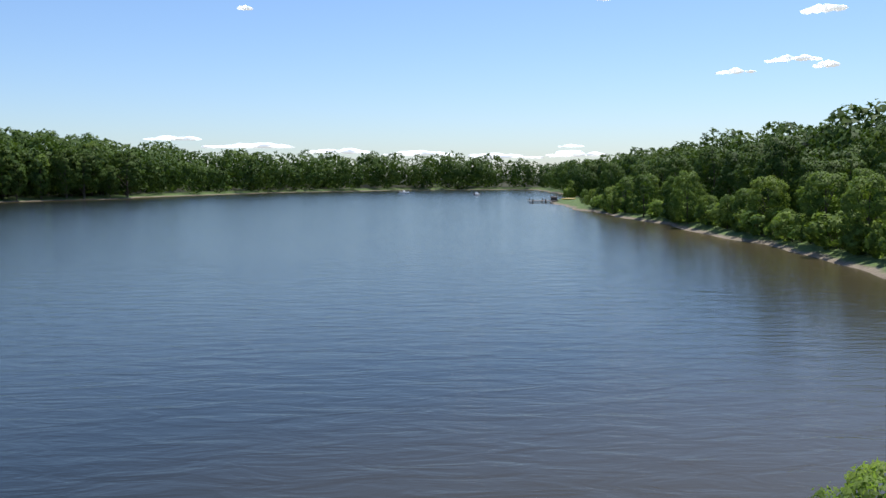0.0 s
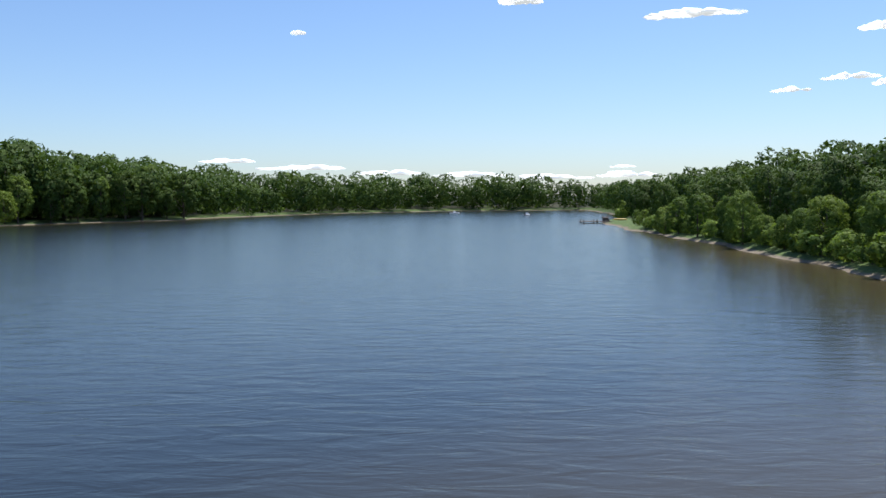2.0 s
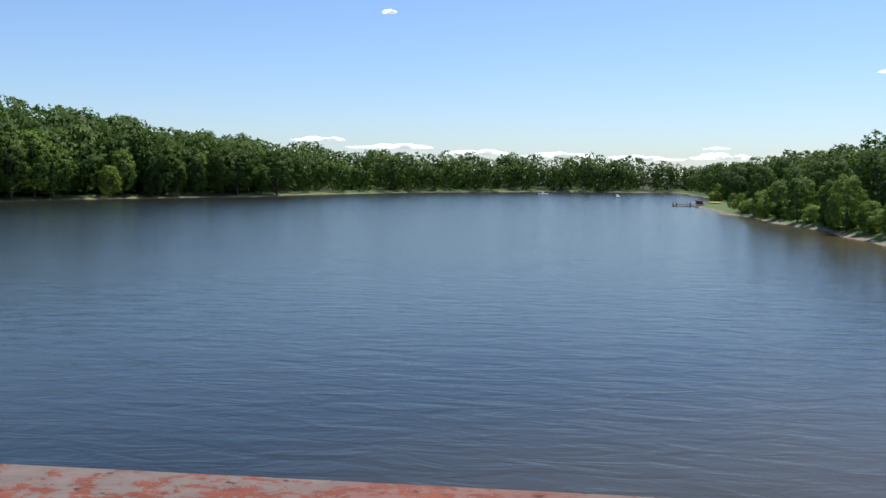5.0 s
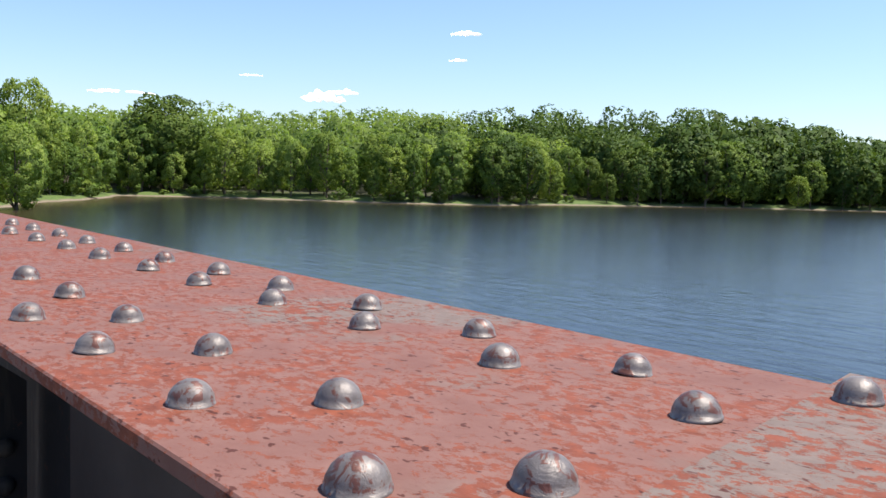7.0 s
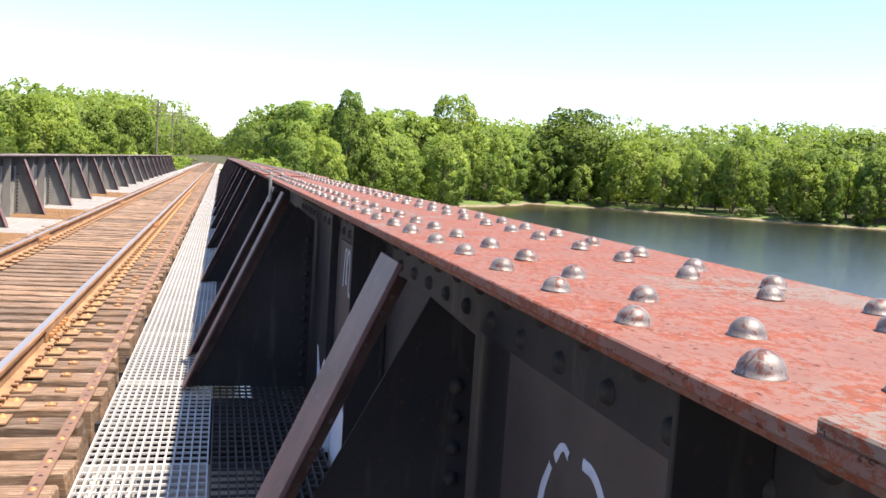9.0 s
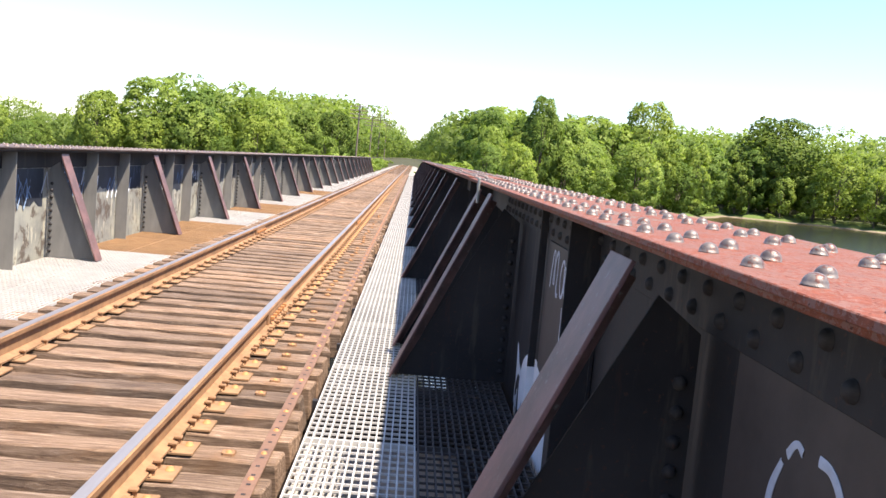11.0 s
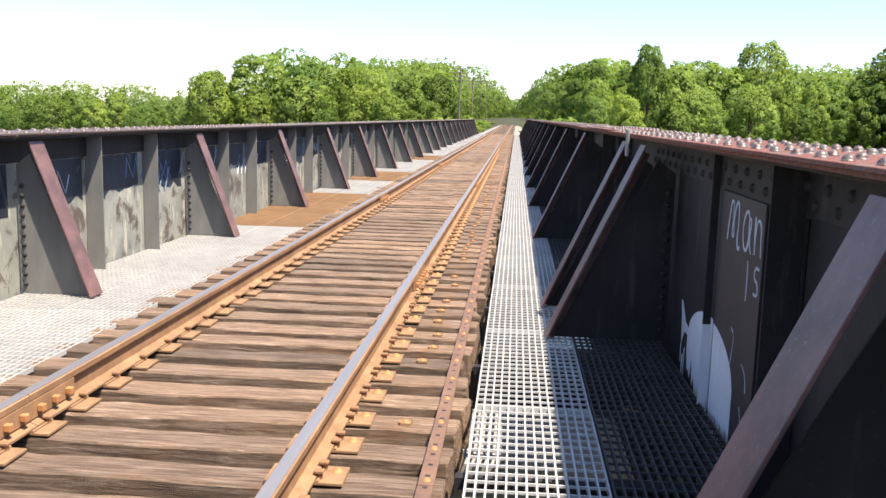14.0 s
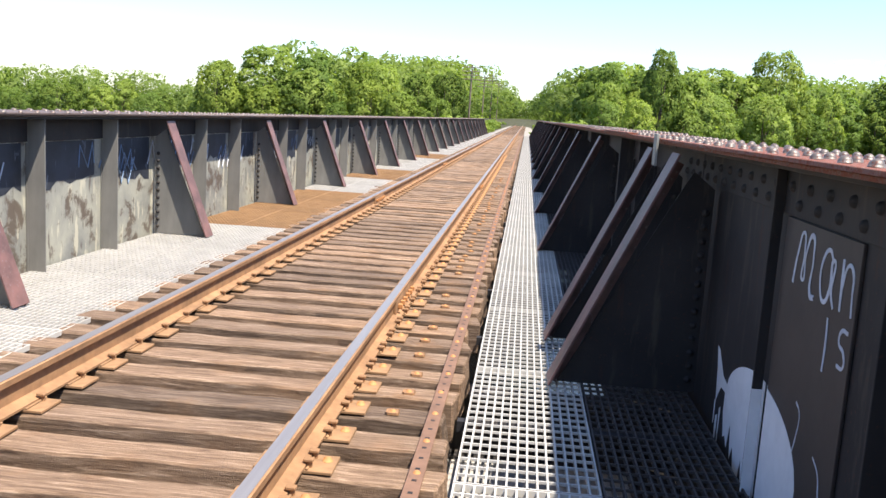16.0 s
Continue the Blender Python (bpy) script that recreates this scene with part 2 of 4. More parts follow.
def foliage(name, a, b_, stuff=False, through_light=0.32):
    m, nt, b, ln = material(name)
    isl = island_random(nt)
    v = coords(nt)
    n = noise_tex(nt, v, 0.35 if not stuff else 0.08, 3)
    c = ramp(nt, isl, [(0.0, a), (1.0, b_)])
    tint = ramp(nt, n, [(0.35, (0.72, 0.78, 0.70)), (0.65, (1.22, 1.15, 0.95))])
    c = mix(nt, 1.0, c, tint, "MULTIPLY")
    if not stuff:
        per = ramp(nt, object_random(nt), [(0.0, (0.66, 0.74, 0.68)), (0.5, (1.0, 1.0, 0.9)), (1.0, (1.3, 1.2, 1.0))])
        c = mix(nt, 1.0, c, per, "MULTIPLY")
    ln.new(c, b.inputs["Base Color"])
    b.inputs["Roughness"].default_value = 0.6
    b.inputs["Specular IOR Level"].default_value = 0.08
    tr = nt.nodes.new("ShaderNodeBsdfTranslucent")
    ln.new(mix(nt, 1.0, c, (1.2, 1.3, 0.7), "MULTIPLY"), tr.inputs[0])
    ms = nt.nodes.new("ShaderNodeMixShader")
    ms.inputs[0].default_value = through_light
    ln.new(b.outputs[0], ms.inputs[1])
    ln.new(tr.outputs[0], ms.inputs[2])
    ln.new(ms.outputs[0], nt.nodes["Material Output"].inputs[0])
    return m


def water_material():
    m, nt, b, ln = material("lake_water")
    v = coords(nt, (1.0, 0.36, 1.0))
    v2 = coords(nt, (0.5, 0.16, 1.0))
    w1 = noise_tex(nt, v, 1.15, 4, 0.55, 0.6)
    w2 = noise_tex(nt, v2, 4.2, 3, 0.6)
    calm = noise_tex(nt, coords(nt), 0.018, 3)
    s = nt.nodes.new("ShaderNodeMath")
    s.operation = "MULTIPLY_ADD"
    ln.new(w2, s.inputs[0])
    s.inputs[1].default_value = 0.13
    ln.new(w1, s.inputs[2])
    c = ramp(nt, calm, [(0.35, (0.012, 0.015, 0.012)), (0.65, (0.019, 0.021, 0.015))])
    at = nt.nodes.new("ShaderNodeAttribute")
    at.attribute_name = "shallow"
    c = mix(nt, at.outputs["Fac"], c, (0.105, 0.078, 0.032))
    ln.new(c, b.inputs["Base Color"])
    b.inputs["Roughness"].default_value = 0.17
    b.inputs["IOR"].default_value = 1.333
    bp = nt.nodes.new("ShaderNodeBump")
    bp.inputs["Strength"].default_value = 1.0
    bp.inputs["Distance"].default_value = 0.05
    ln.new(s.outputs[0], bp.inputs["Height"])
    ln.new(bp.outputs[0], b.inputs["Normal"])
    return m


def ground_material():
    m, nt, b, ln = material("shore_ground")
    v = coords(nt)
    sep = nt.nodes.new("ShaderNodeSeparateXYZ")
    ln.new(v, sep.inputs[0])
    n = noise_tex(nt, v, 0.35, 6, 0.65)
    n2 = noise_tex(nt, v, 2.5, 4, 0.6)
    hgt = nt.nodes.new("ShaderNodeMath")
    hgt.operation = "MULTIPLY_ADD"
    ln.new(n, hgt.inputs[0])
    hgt.inputs[1].default_value = 0.5
    ln.new(sep.outputs[2], hgt.inputs[2])
    mr = nt.nodes.new("ShaderNodeMapRange")
    mr.inputs["From Min"].default_value = WATER
    mr.inputs["From Max"].default_value = WATER + 2.0
    ln.new(hgt.outputs[0], mr.inputs[0])
    sand = ramp(nt, n2, [(0.3, (0.12, 0.092, 0.06)), (0.7, (0.27, 0.22, 0.155))])
    grass = ramp(nt, n2, [(0.3, (0.045, 0.085, 0.015)), (0.7, (0.12, 0.17, 0.035))])
    floor_ = ramp(nt, n2, [(0.3, (0.025, 0.03, 0.012)), (0.7, (0.06, 0.06, 0.028))])
    c = mix(nt, ramp(nt, mr.outputs[0], [(0.20, (0, 0, 0)), (0.28, (1, 1, 1))]), sand, grass)
    c = mix(nt, ramp(nt, mr.outputs[0], [(0.62, (0, 0, 0)), (0.85, (1, 1, 1))]), c, floor_)
    ln.new(c, b.inputs["Base Color"])
    b.inputs["Roughness"].default_value = 0.95
    bump(nt, b, n2, 0.6, 0.15)
    return m


M_PAINT = peeling_paint("weathered_red_paint")
M_PAINT_GREY = peeling_paint("weathered_grey_paint", 0.36)
M_DARK = dark_steel("old_dark_paint")
M_PALE = pale_steel("pale_grey_paint")
M_BRACE = red_brown_steel("red_brown_paint")
M_FLANGE_SHADE = flange_shade_paint("blue_black_flange_shade")
M_STIFF = plain("grey_stiffener_paint", (0.18, 0.175, 0.16), 0.65, 0.0, 0.3, 7.0, 0.2, (1, 1, 0.3))
M_RIM = plain("dull_brown_paint", (0.105, 0.075, 0.066), 0.65, 0.0, 0.35, 12.0, 0.2)
M_RIVET = rivet_steel("worn_rivet_steel")
M_TIMBER = old_timber("weathered_tie_timber")
M_RUST = plain("rusty_steel", (0.27, 0.15, 0.075), 0.8, 0.0, 0.4, 14.0, 0.4)
M_PLATE = plain("ochre_rusty_steel", (0.27, 0.155, 0.078), 0.8, 0.0, 0.35, 20.0, 0.4)
M_HEAD = plain("polished_rail_steel", (0.31, 0.285, 0.27), 0.36, 0.5, 0.15, 8.0, 0.05, (6, 0.3, 1))
M_STRAP = plain("brown_rusty_strap", (0.17, 0.095, 0.062), 0.75, 0.0, 0.3, 25.0, 0.3)
M_BOLT = plain("orange_rusty_bolt", (0.42, 0.19, 0.07), 0.75, 0.0, 0.3, 40.0, 0.3)
M_GRATE = plain("galvanised_grating", (0.52, 0.50, 0.46), 0.5, 0.1, 0.2, 5.0, 0.1)
M_GRATE_RUST = plain("rusty_grating", (0.33, 0.19, 0.09), 0.8, 0.0, 0.3, 6.0, 0.1)
# galvanised steel with the right girder's shade put into its colour
M_GRATE_SHADED = plain("shaded_grating", (0.065, 0.055, 0.05), 0.7, 0.1, 0.3, 5.0, 0.1)
M_WHITE = plain("white_paint", (0.72, 0.74, 0.75), 0.6, 0.0, 0.12, 9.0, 0.1)
M_CHALK = plain("pale_spray_paint", (0.46, 0.50, 0.57), 0.7, 0.0, 0.25, 30.0, 0.0)
M_BLUE = plain("blue_spray_paint", (0.16, 0.24, 0.36), 0.7, 0.0, 0.4, 16.0, 0.0)
M_CONC = plain("pier_concrete", (0.34, 0.32, 0.29), 0.9, 0.0, 0.2, 2.5, 0.4)
M_BALLAST = plain("grey_ballast", (0.26, 0.24, 0.21), 0.95, 0.0, 0.45, 18.0, 1.0)
M_BARK = plain("tree_bark", (0.11, 0.085, 0.06), 0.9, 0.0, 0.35, 8.0, 0.6, (1, 1, 0.2))
M_POLE = plain("grey_pole_timber", (0.17, 0.14, 0.11), 0.9, 0.0, 0.3, 8.0, 0.3, (1, 1, 0.1))
M_LEAF = foliage("leaves", (0.096, 0.150, 0.036), (0.185, 0.258, 0.072))
M_LEAF_PALE = foliage("pale_leaves", (0.150, 0.222, 0.060), (0.262, 0.350, 0.125), False, 0.48)
M_LEAF_DARK = foliage("dark_leaves", (0.045, 0.084, 0.021), (0.096, 0.144, 0.038), False, 0.22)
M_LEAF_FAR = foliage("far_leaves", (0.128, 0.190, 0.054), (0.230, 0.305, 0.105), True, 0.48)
# dark woodland green, deepened so the backlit side is in the leaf colour
M_LEAF_FAR_BACKLIT = foliage("backlit_hill_leaves", (0.042, 0.078, 0.019), (0.092, 0.140, 0.036), True, 0.22)
M_WATER = water_material()
M_GROUND = ground_material()
M_BOAT = plain("boat_white", (0.75, 0.75, 0.73), 0.4, 0.0, 0.05, 3.0, 0.0)
M_DOCK = plain("dock_timber", (0.12, 0.10, 0.085), 0.85, 0.0, 0.3, 6.0, 0.2)
M_YELLOW = plain("yellow_plastic", (0.6, 0.38, 0.06), 0.5, 0.0, 0.1, 3.0, 0.0)


# ---- mesh helpers ----
def mesh_of(name, verts, faces, mat, smooth_=False):
    me = bpy.data.meshes.new(name)
    me.from_pydata([tuple(v) for v in verts], [], faces)
    me.materials.append(mat)
    if smooth_:
        me.shade_smooth()
    me.update()
    return me


def finish(bm, name, mat, smooth_=False):
    me = bpy.data.meshes.new(name)
    bmesh.ops.recalc_face_normals(bm, faces=bm.faces)
    bm.to_mesh(me)
    bm.free()
    me.materials.append(mat)
    if smooth_:
        me.shade_smooth()
    return me


def part(name, me, parent, label=""):
    ob = new(name, me)
    ob.parent = parent
    if label:
        tagged(ob, label)
    return ob


def empty(name, label, category, group="", at=(0, 0, 0), kind=""):
    ob = new(name)
    ob.empty_display_size = 0.1
    ob.location = at
    return tagged(ob, label, category, group, kind)


class Boxes:
    """Collects boxes and prisms into one mesh."""

    def __init__(self):
        self.v, self.f = [], []

    def box(self, x0, x1, y0, y1, z0, z1):
        n = len(self.v)
        self.v += [(x, y, z) for z in (z0, z1) for y in (y0, y1) for x in (x0, x1)]
        self.f += [tuple(n + i for i in q) for q in ((0, 2, 3, 1), (4, 5, 7, 6), (0, 1, 5, 4), (2, 6, 7, 3), (0, 4, 6, 2), (1, 3, 7, 5))]
        return self

    def prism_y(self, profile, y0, y1):
        """A closed x-z profile swept from y0 to y1."""
        n, k = len(self.v), len(profile)
        self.v += [(x, y0, z) for x, z in profile] + [(x, y1, z) for x, z in profile]
        self.f += [tuple(n + i for i in range(k)), tuple(n + k + i for i in reversed(range(k)))]
        self.f += [(n + i, n + k + i, n + k + (i + 1) % k, n + (i + 1) % k) for i in range(k)]
        return self

    def beam(self, a, b, wide, thick, up=(0, 1, 0)):
        """A bar from a to b; wide along up, thick across."""
        a, b, up = Vector(a), Vector(b), Vector(up).normalized()
        side = (b - a).normalized().cross(up).normalized()
        n = len(self.v)
        for e in (a, b):
            for su, ss in ((-1, -1), (1, -1), (1, 1), (-1, 1)):
                self.v.append(tuple(e + up * (su * wide / 2) + side * (ss * thick / 2)))
        self.f += [tuple(n + i for i in q) for q in ((0, 1, 2, 3), (7, 6, 5, 4), (0, 4, 5, 1), (1, 5, 6, 2), (2, 6, 7, 3), (3, 7, 4, 0))]
        return self

    def mesh(self, name, mat, bevel=0.0):
        bm = bmesh.new()
        vs = [bm.verts.new(v) for v in self.v]
        for f in self.f:
            bm.faces.new([vs[i] for i in f])
        bmesh.ops.recalc_face_normals(bm, faces=bm.faces)
        if bevel:
            bmesh.ops.bevel(bm, geom=bm.edges[:], offset=bevel, segments=1, affect="EDGES")
        return finish(bm, name, mat)


def dome(radius, height, seg=20, rings=5, flare=True):
    """A button rivet head, z up, with a small lip at its foot."""
    rows = [(radius * 1.04, 0.0), (radius * 1.04, height * 0.09)] if flare else []
    rows += [(radius * math.cos(a), height * (0.10 + 0.90 * math.sin(a))) for a in [i * math.pi / 2 / rings for i in range(rings)]]
    v = [(r * math.cos(2 * math.pi * k / seg), r * math.sin(2 * math.pi * k / seg), z) for r, z in rows for k in range(seg)]
    f = [(i * seg + k, i * seg + (k + 1) % seg, (i + 1) * seg + (k + 1) % seg, (i + 1) * seg + k) for i in range(len(rows) - 1) for k in range(seg)]
    top = len(v)
    v.append((0, 0, height))
    f += [((len(rows) - 1) * seg + k, (len(rows) - 1) * seg + (k + 1) % seg, top) for k in range(seg)]
    return v, f


def scatter(v, f, places):
    """Repeats a small mesh at places (matrices); returns verts and faces."""
    base = np.array([(*p, 1) for p in v])
    vs, fs = [], []
    for m in places:
        n = len(vs)
        vs += [tuple(q) for q in (base @ np.array(m).T)[:, :3]]
        fs += [tuple(i + n for i in q) for q in f]
    return vs, fs


# ---- ground, water ----
def build_ground():
    rad = [0.0]
    r = 3.0
    while r < 4600:
        rad.append(r)
        r += max(2.5, r * 0.028)
    seg = 280
    cx, cy = 0.0, 40.0
    pts = [(cx, cy)]
    for r in rad[1:]:
        pts += [(cx + r * math.cos(2 * math.pi * k / seg), cy + r * math.sin(2 * math.pi * k / seg)) for k in range(seg)]
    z = land(np.array(pts))
    faces = [(0, 1 + k, 1 + (k + 1) % seg) for k in range(seg)]
    for i in range(len(rad) - 2):
        a, b = 1 + i * seg, 1 + (i + 1) * seg
        faces += [(a + k, b + k, b + (k + 1) % seg, a + (k + 1) % seg) for k in range(seg)]
    me = mesh_of("ground", [(*p, h) for p, h in zip(pts, z)], faces, M_GROUND, True)
    tagged(new("ground", me), "sandy lake shore rising to dark forest floor", "ground", kind="structure")
    me = mesh_of("water", [(*p, WATER) for p in pts], faces, M_WATER, True)
    d = shore_distance(np.array(pts))
    silt = 0.75 * smooth(-16, 0, np.minimum(d, 0)) * (0.75 + 0.25 * ripple(np.array(pts), 0.07, 1.5))
    at = me.attributes.new("shallow", "FLOAT", "POINT")
    at.data.foreach_set("value", np.clip(silt, 0, 1).astype(np.float32))
    tagged(new("water", me), "grey-blue rippled lake water, brown in the shallows", "water", kind="structure")
    for name, a, b in (("embankment_far", Y1, 600.0), ("embankment_near", -400.0, Y0)):
        bx = Boxes().prism_y([(-3.2, -0.3), (3.2, -0.3), (11, -5.6), (-11, -5.6)], a, b)
        tagged(new(name, bx.mesh(name, M_GROUND)), "grassy railway embankment behind the bridge end", "embankment", kind="structure")
        bb = Boxes().prism_y([(-1.9, -0.05), (1.9, -0.05), (2.8, -0.32), (-2.8, -0.32)], a, b)
        tagged(new("track_bed", bb.mesh("track_bed", M_BALLAST)), "grey stone ballast under the track", "ballast", kind="structure")


build_ground()


# ---- bridge ----
RIVET_V, RIVET_F = dome(0.0208, 0.0225)
SMALL_V, SMALL_F = dome(0.0225, 0.020, 8, 2, False)
RIVET_MESH = mesh_of("rivet", RIVET_V, RIVET_F, M_RIVET, True)
SIDE_RIVET = mesh_of("side_rivet", *dome(0.0235, 0.021, 14, 4), M_DARK, True)
PITCH = 0.244
ROWS = ((-0.243, 0.126), (-0.142, 0.061), (0.088, 0.104), (0.183, 0.240))   # offset from web, phase


def braces(side):
    near = [-8.6, -4.3, -0.2, 3.79, 8.05] if side > 0 else [-10.65, -6.77, -2.89, 0.99, 4.87]
    step, first = (4.42, 9.15) if side > 0 else (3.88, 8.75)
    ys = near[:]
    y = first
    while y < Y1 - 1:
        ys.append(y)
        y += step
    return ys


def girder(side):
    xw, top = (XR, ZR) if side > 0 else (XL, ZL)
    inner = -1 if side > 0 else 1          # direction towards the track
    g = empty("bridge_girder", "riveted steel plate girder with weathered red and black paint", "girder", "bridge girders", (xw, 0, -0.75))
    up = 0.75
    half = HALF if side > 0 else 0.26      # half width of the top flange

    def P(name, me, label=""):
        o = part(name, me, g, label)
        o.location = (0, 0, up)
        return o

    ends = [Y0, *JOINTS, Y1]
    for a, b in zip(ends[:-1], ends[1:]):
        a, b = a + 0.012, b - 0.012
        # web colour carries the light: shaded right girder near-black, sunlit left one pale
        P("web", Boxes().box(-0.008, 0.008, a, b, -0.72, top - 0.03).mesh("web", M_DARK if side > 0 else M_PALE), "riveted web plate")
        P("top_flange", Boxes().box(-half + 0.008, half, a, b, top - 0.016, top).box(-half + 0.035, half - 0.035, a, b, top - 0.034, top - 0.018).mesh("top_flange", M_PAINT if side > 0 else M_RIM, 0.002),
          "flaking red and grey top plate")
        for s in (-1, 1):
            P("flange_angle", Boxes().box(min(s * 0.010, s * 0.21), max(s * 0.010, s * 0.21), a, b, top - 0.056, top - 0.036)
              .box(min(s * 0.010, s * 0.028), max(s * 0.010, s * 0.028), a, b, top - 0.26, top - 0.057).mesh("flange_angle", M_DARK, 0.002))
            P("bottom_flange", Boxes().box(min(s * 0.010, s * half), max(s * 0.010, s * half), a, b, -0.75, -0.72).mesh("bottom_flange", M_DARK))
    if side > 0:
        cp = Boxes().box(-half + 0.004, half + 0.012, -8.0, 2.175, top + 0.001, top + 0.013)
        cp.v = [(x, 2.045 if y > 0 and x < 0 else y, z) for x, y, z in cp.v]
        P("cover_plate", cp.mesh("cover_plate", M_PAINT_GREY, 0.002), "grey-painted cover plate end")
        for ya, yb in ((10.2, 12.6), (14.8, 30.0)):
            P("cover_plate", Boxes().box(-half - 0.002, half + 0.004, ya, yb, top + 0.001, top + 0.013).mesh("cover_plate", M_PAINT, 0.002), "red cover plate")
    # joint post at the break between spans
    for yj in JOINTS if side > 0 else JOINTS[1:]:
        P("joint_post", Boxes().box(inner * (half + 0.02) - 0.008, inner * (half + 0.02) + 0.008, yj - 0.06, yj + 0.06, top - 0.17, top + 0.03).mesh("joint_post", M_PALE, 0.002), "grey steel joint plate")
    # stiffeners, knee braces
    ys = braces(side)
    foot = abs(xw) - 1.92
    tz = top - 0.075
    bm_brace = (Boxes().beam((inner * (half - 0.05), 0, tz), (inner * foot, 0, 0.0), 0.25 if side > 0 else 0.22, 0.014)
                .beam((inner * (half - 0.075), 0.066, tz - 0.05), (inner * (foot - 0.03), 0.066, -0.02), 0.014, 0.075)
                ).mesh("knee_brace", M_BRACE, 0.002)
    gp = [(inner * 0.03, tz - 0.20), (inner * 0.03, 0.0), (inner * (foot - 0.055), 0.0), (inner * 0.16, tz - 0.10)]
    # gussets and stiffeners likewise: darkened for the shaded right side, grey on the left
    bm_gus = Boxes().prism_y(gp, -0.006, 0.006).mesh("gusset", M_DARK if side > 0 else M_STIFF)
    rv, rf = scatter(SMALL_V, SMALL_F, [pose(inner * 0.075, -0.008, z, 90, 0, 0) for z in np.arange(0.08, tz - 0.3, 0.085)])
    me_rv = mesh_of("gusset_rivets", rv, rf, M_DARK, True)
    out = 0.19 if side < 0 else 0.17
    me_low = Boxes().box(min(inner * 0.030, inner * 0.075), max(inner * 0.030, inner * 0.075), -0.006, 0.006, -0.7, top - 0.06).mesh("stiffener", M_DARK, 0.002)
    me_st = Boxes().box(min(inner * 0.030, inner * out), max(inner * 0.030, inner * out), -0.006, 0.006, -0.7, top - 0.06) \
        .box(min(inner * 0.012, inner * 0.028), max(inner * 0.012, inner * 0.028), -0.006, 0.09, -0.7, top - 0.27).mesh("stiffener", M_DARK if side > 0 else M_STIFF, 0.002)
    for i, y in enumerate(ys):
        for nm, me in (("knee_brace", bm_brace), ("gusset", bm_gus), ("gusset_rivets", me_rv)):
            o = P(nm, me, "red-brown inclined brace" if nm == "knee_brace" else "")
            o.location = (0, y, up)
            if nm == "gusset_rivets":
                o["kind"] = "stuff"
        nxt = ys[i + 1] if i + 1 < len(ys) else y + 4.3
        if nxt - y > 2:
            for k in (1, 2):
                o = P("stiffener", me_low if side > 0 and k == 2 and 3 < y < 4 else me_st)
                o.location = (0, y + (nxt - y) * k / 3 + (0.02 if k == 2 else -0.05), up)
    # rivets on the top, those nearest the walker one by one
    far = []
    for dx, ph in ROWS:
        y = Y0 + 0.1 + (ph + 2.09 - Y0 - 0.1) % PITCH
        dx = dx if side > 0 else -dx
        while y < Y1 - 0.05:
            if side > 0 and dx > 0 and 0.6 < y < 2.16:
                y += PITCH                 # the cover plate has rows of its own
                continue
            z = top + (0.013 if side > 0 and y < 2.11 + 0.2 * dx else 0.013 if side > 0 and (10.2 < y < 12.6 or 14.8 < y < 30) else 0.0)
            jx, jy = random.uniform(-0.004, 0.004), random.uniform(-0.006, 0.006)
            if side > 0 and 0.6 < y < 17.0:
                o = part("rivet", RIVET_MESH, g)
                o.matrix_local = pose(dx + jx, y + jy, z + up, random.uniform(-4, 4), random.uniform(-4, 4), random.uniform(0, 360)) @ Matrix.Scale(random.uniform(0.94, 1.06), 4)
            else:
                far.append(pose(dx + jx, y + jy, z, 0, 0, 0))
            y += PITCH
    if side > 0:
        for dx, y0 in ((0.217, 2.112), (0.122, 1.995)):
            for k in range(8):
                o = part("rivet", RIVET_MESH, g)
                o.matrix_local = pose(dx + random.uniform(-0.003, 0.003), y0 - 0.194 * k, top + 0.013 + up, random.uniform(-4, 4), random.uniform(-4, 4), random.uniform(0, 360))
    v, f = scatter(SMALL_V, SMALL_F, far)
    o = P("rivets", mesh_of("rivets", v, f, M_RIVET, True))
    o["kind"] = "stuff"
    # rivets along the vertical leg of the flange angle
    if side > 0:
        y = 2.723 - 10 * 0.232
        k = 0
        while y < 9:
            o = part("side_rivet", SIDE_RIVET, g)
            o.matrix_local = pose(inner * 0.028, y, top - (0.212 if k % 2 == 0 else 0.14) + up, 0, inner * 90, 0)
            y += 0.116
            k += 1
    return g


girder_right = girder(1)
girder_left = girder(-1)


def floor_beams():
    for y in np.arange(-8.6, Y1, 4.3):
        b = Boxes().box(XL + 0.04, XR - 0.04, y - 0.008, y + 0.008, -0.72, -0.30).box(XL + 0.04, XR - 0.04, y - 0.12, y + 0.12, -0.30, -0.28).box(XL + 0.04, XR - 0.04, y - 0.12, y + 0.12, -0.745, -0.722)
        tagged(new("floor_beam", b.mesh("floor_beam", M_DARK)), "dark steel cross beam under the track", "beam", "floor beams")
    for x in (-0.80, 0.80):
        b = Boxes().box(x - 0.10, x + 0.10, Y0, Y1, -0.262, -0.24).box(x - 0.006, x + 0.006, Y0, Y1, -0.60, -0.262)
        tagged(new("stringer", b.mesh("stringer", M_DARK)), "dark steel stringer carrying the ties", "beam", "stringers")
    for y in (Y0 - 0.2, *JOINTS, Y1 + 0.2):
        b = Boxes().box(-3.6, 3.6, y - 0.9, y + 0.9, -8.5, -0.95).box(-3.8, 3.8, y - 1.05, y + 1.05, -0.95, -0.752)
        tagged(new("bridge_pier", b.mesh("bridge_pier", M_CONC, 0.03)), "plain concrete pier under the girders", "pier", "bridge piers")


floor_beams()


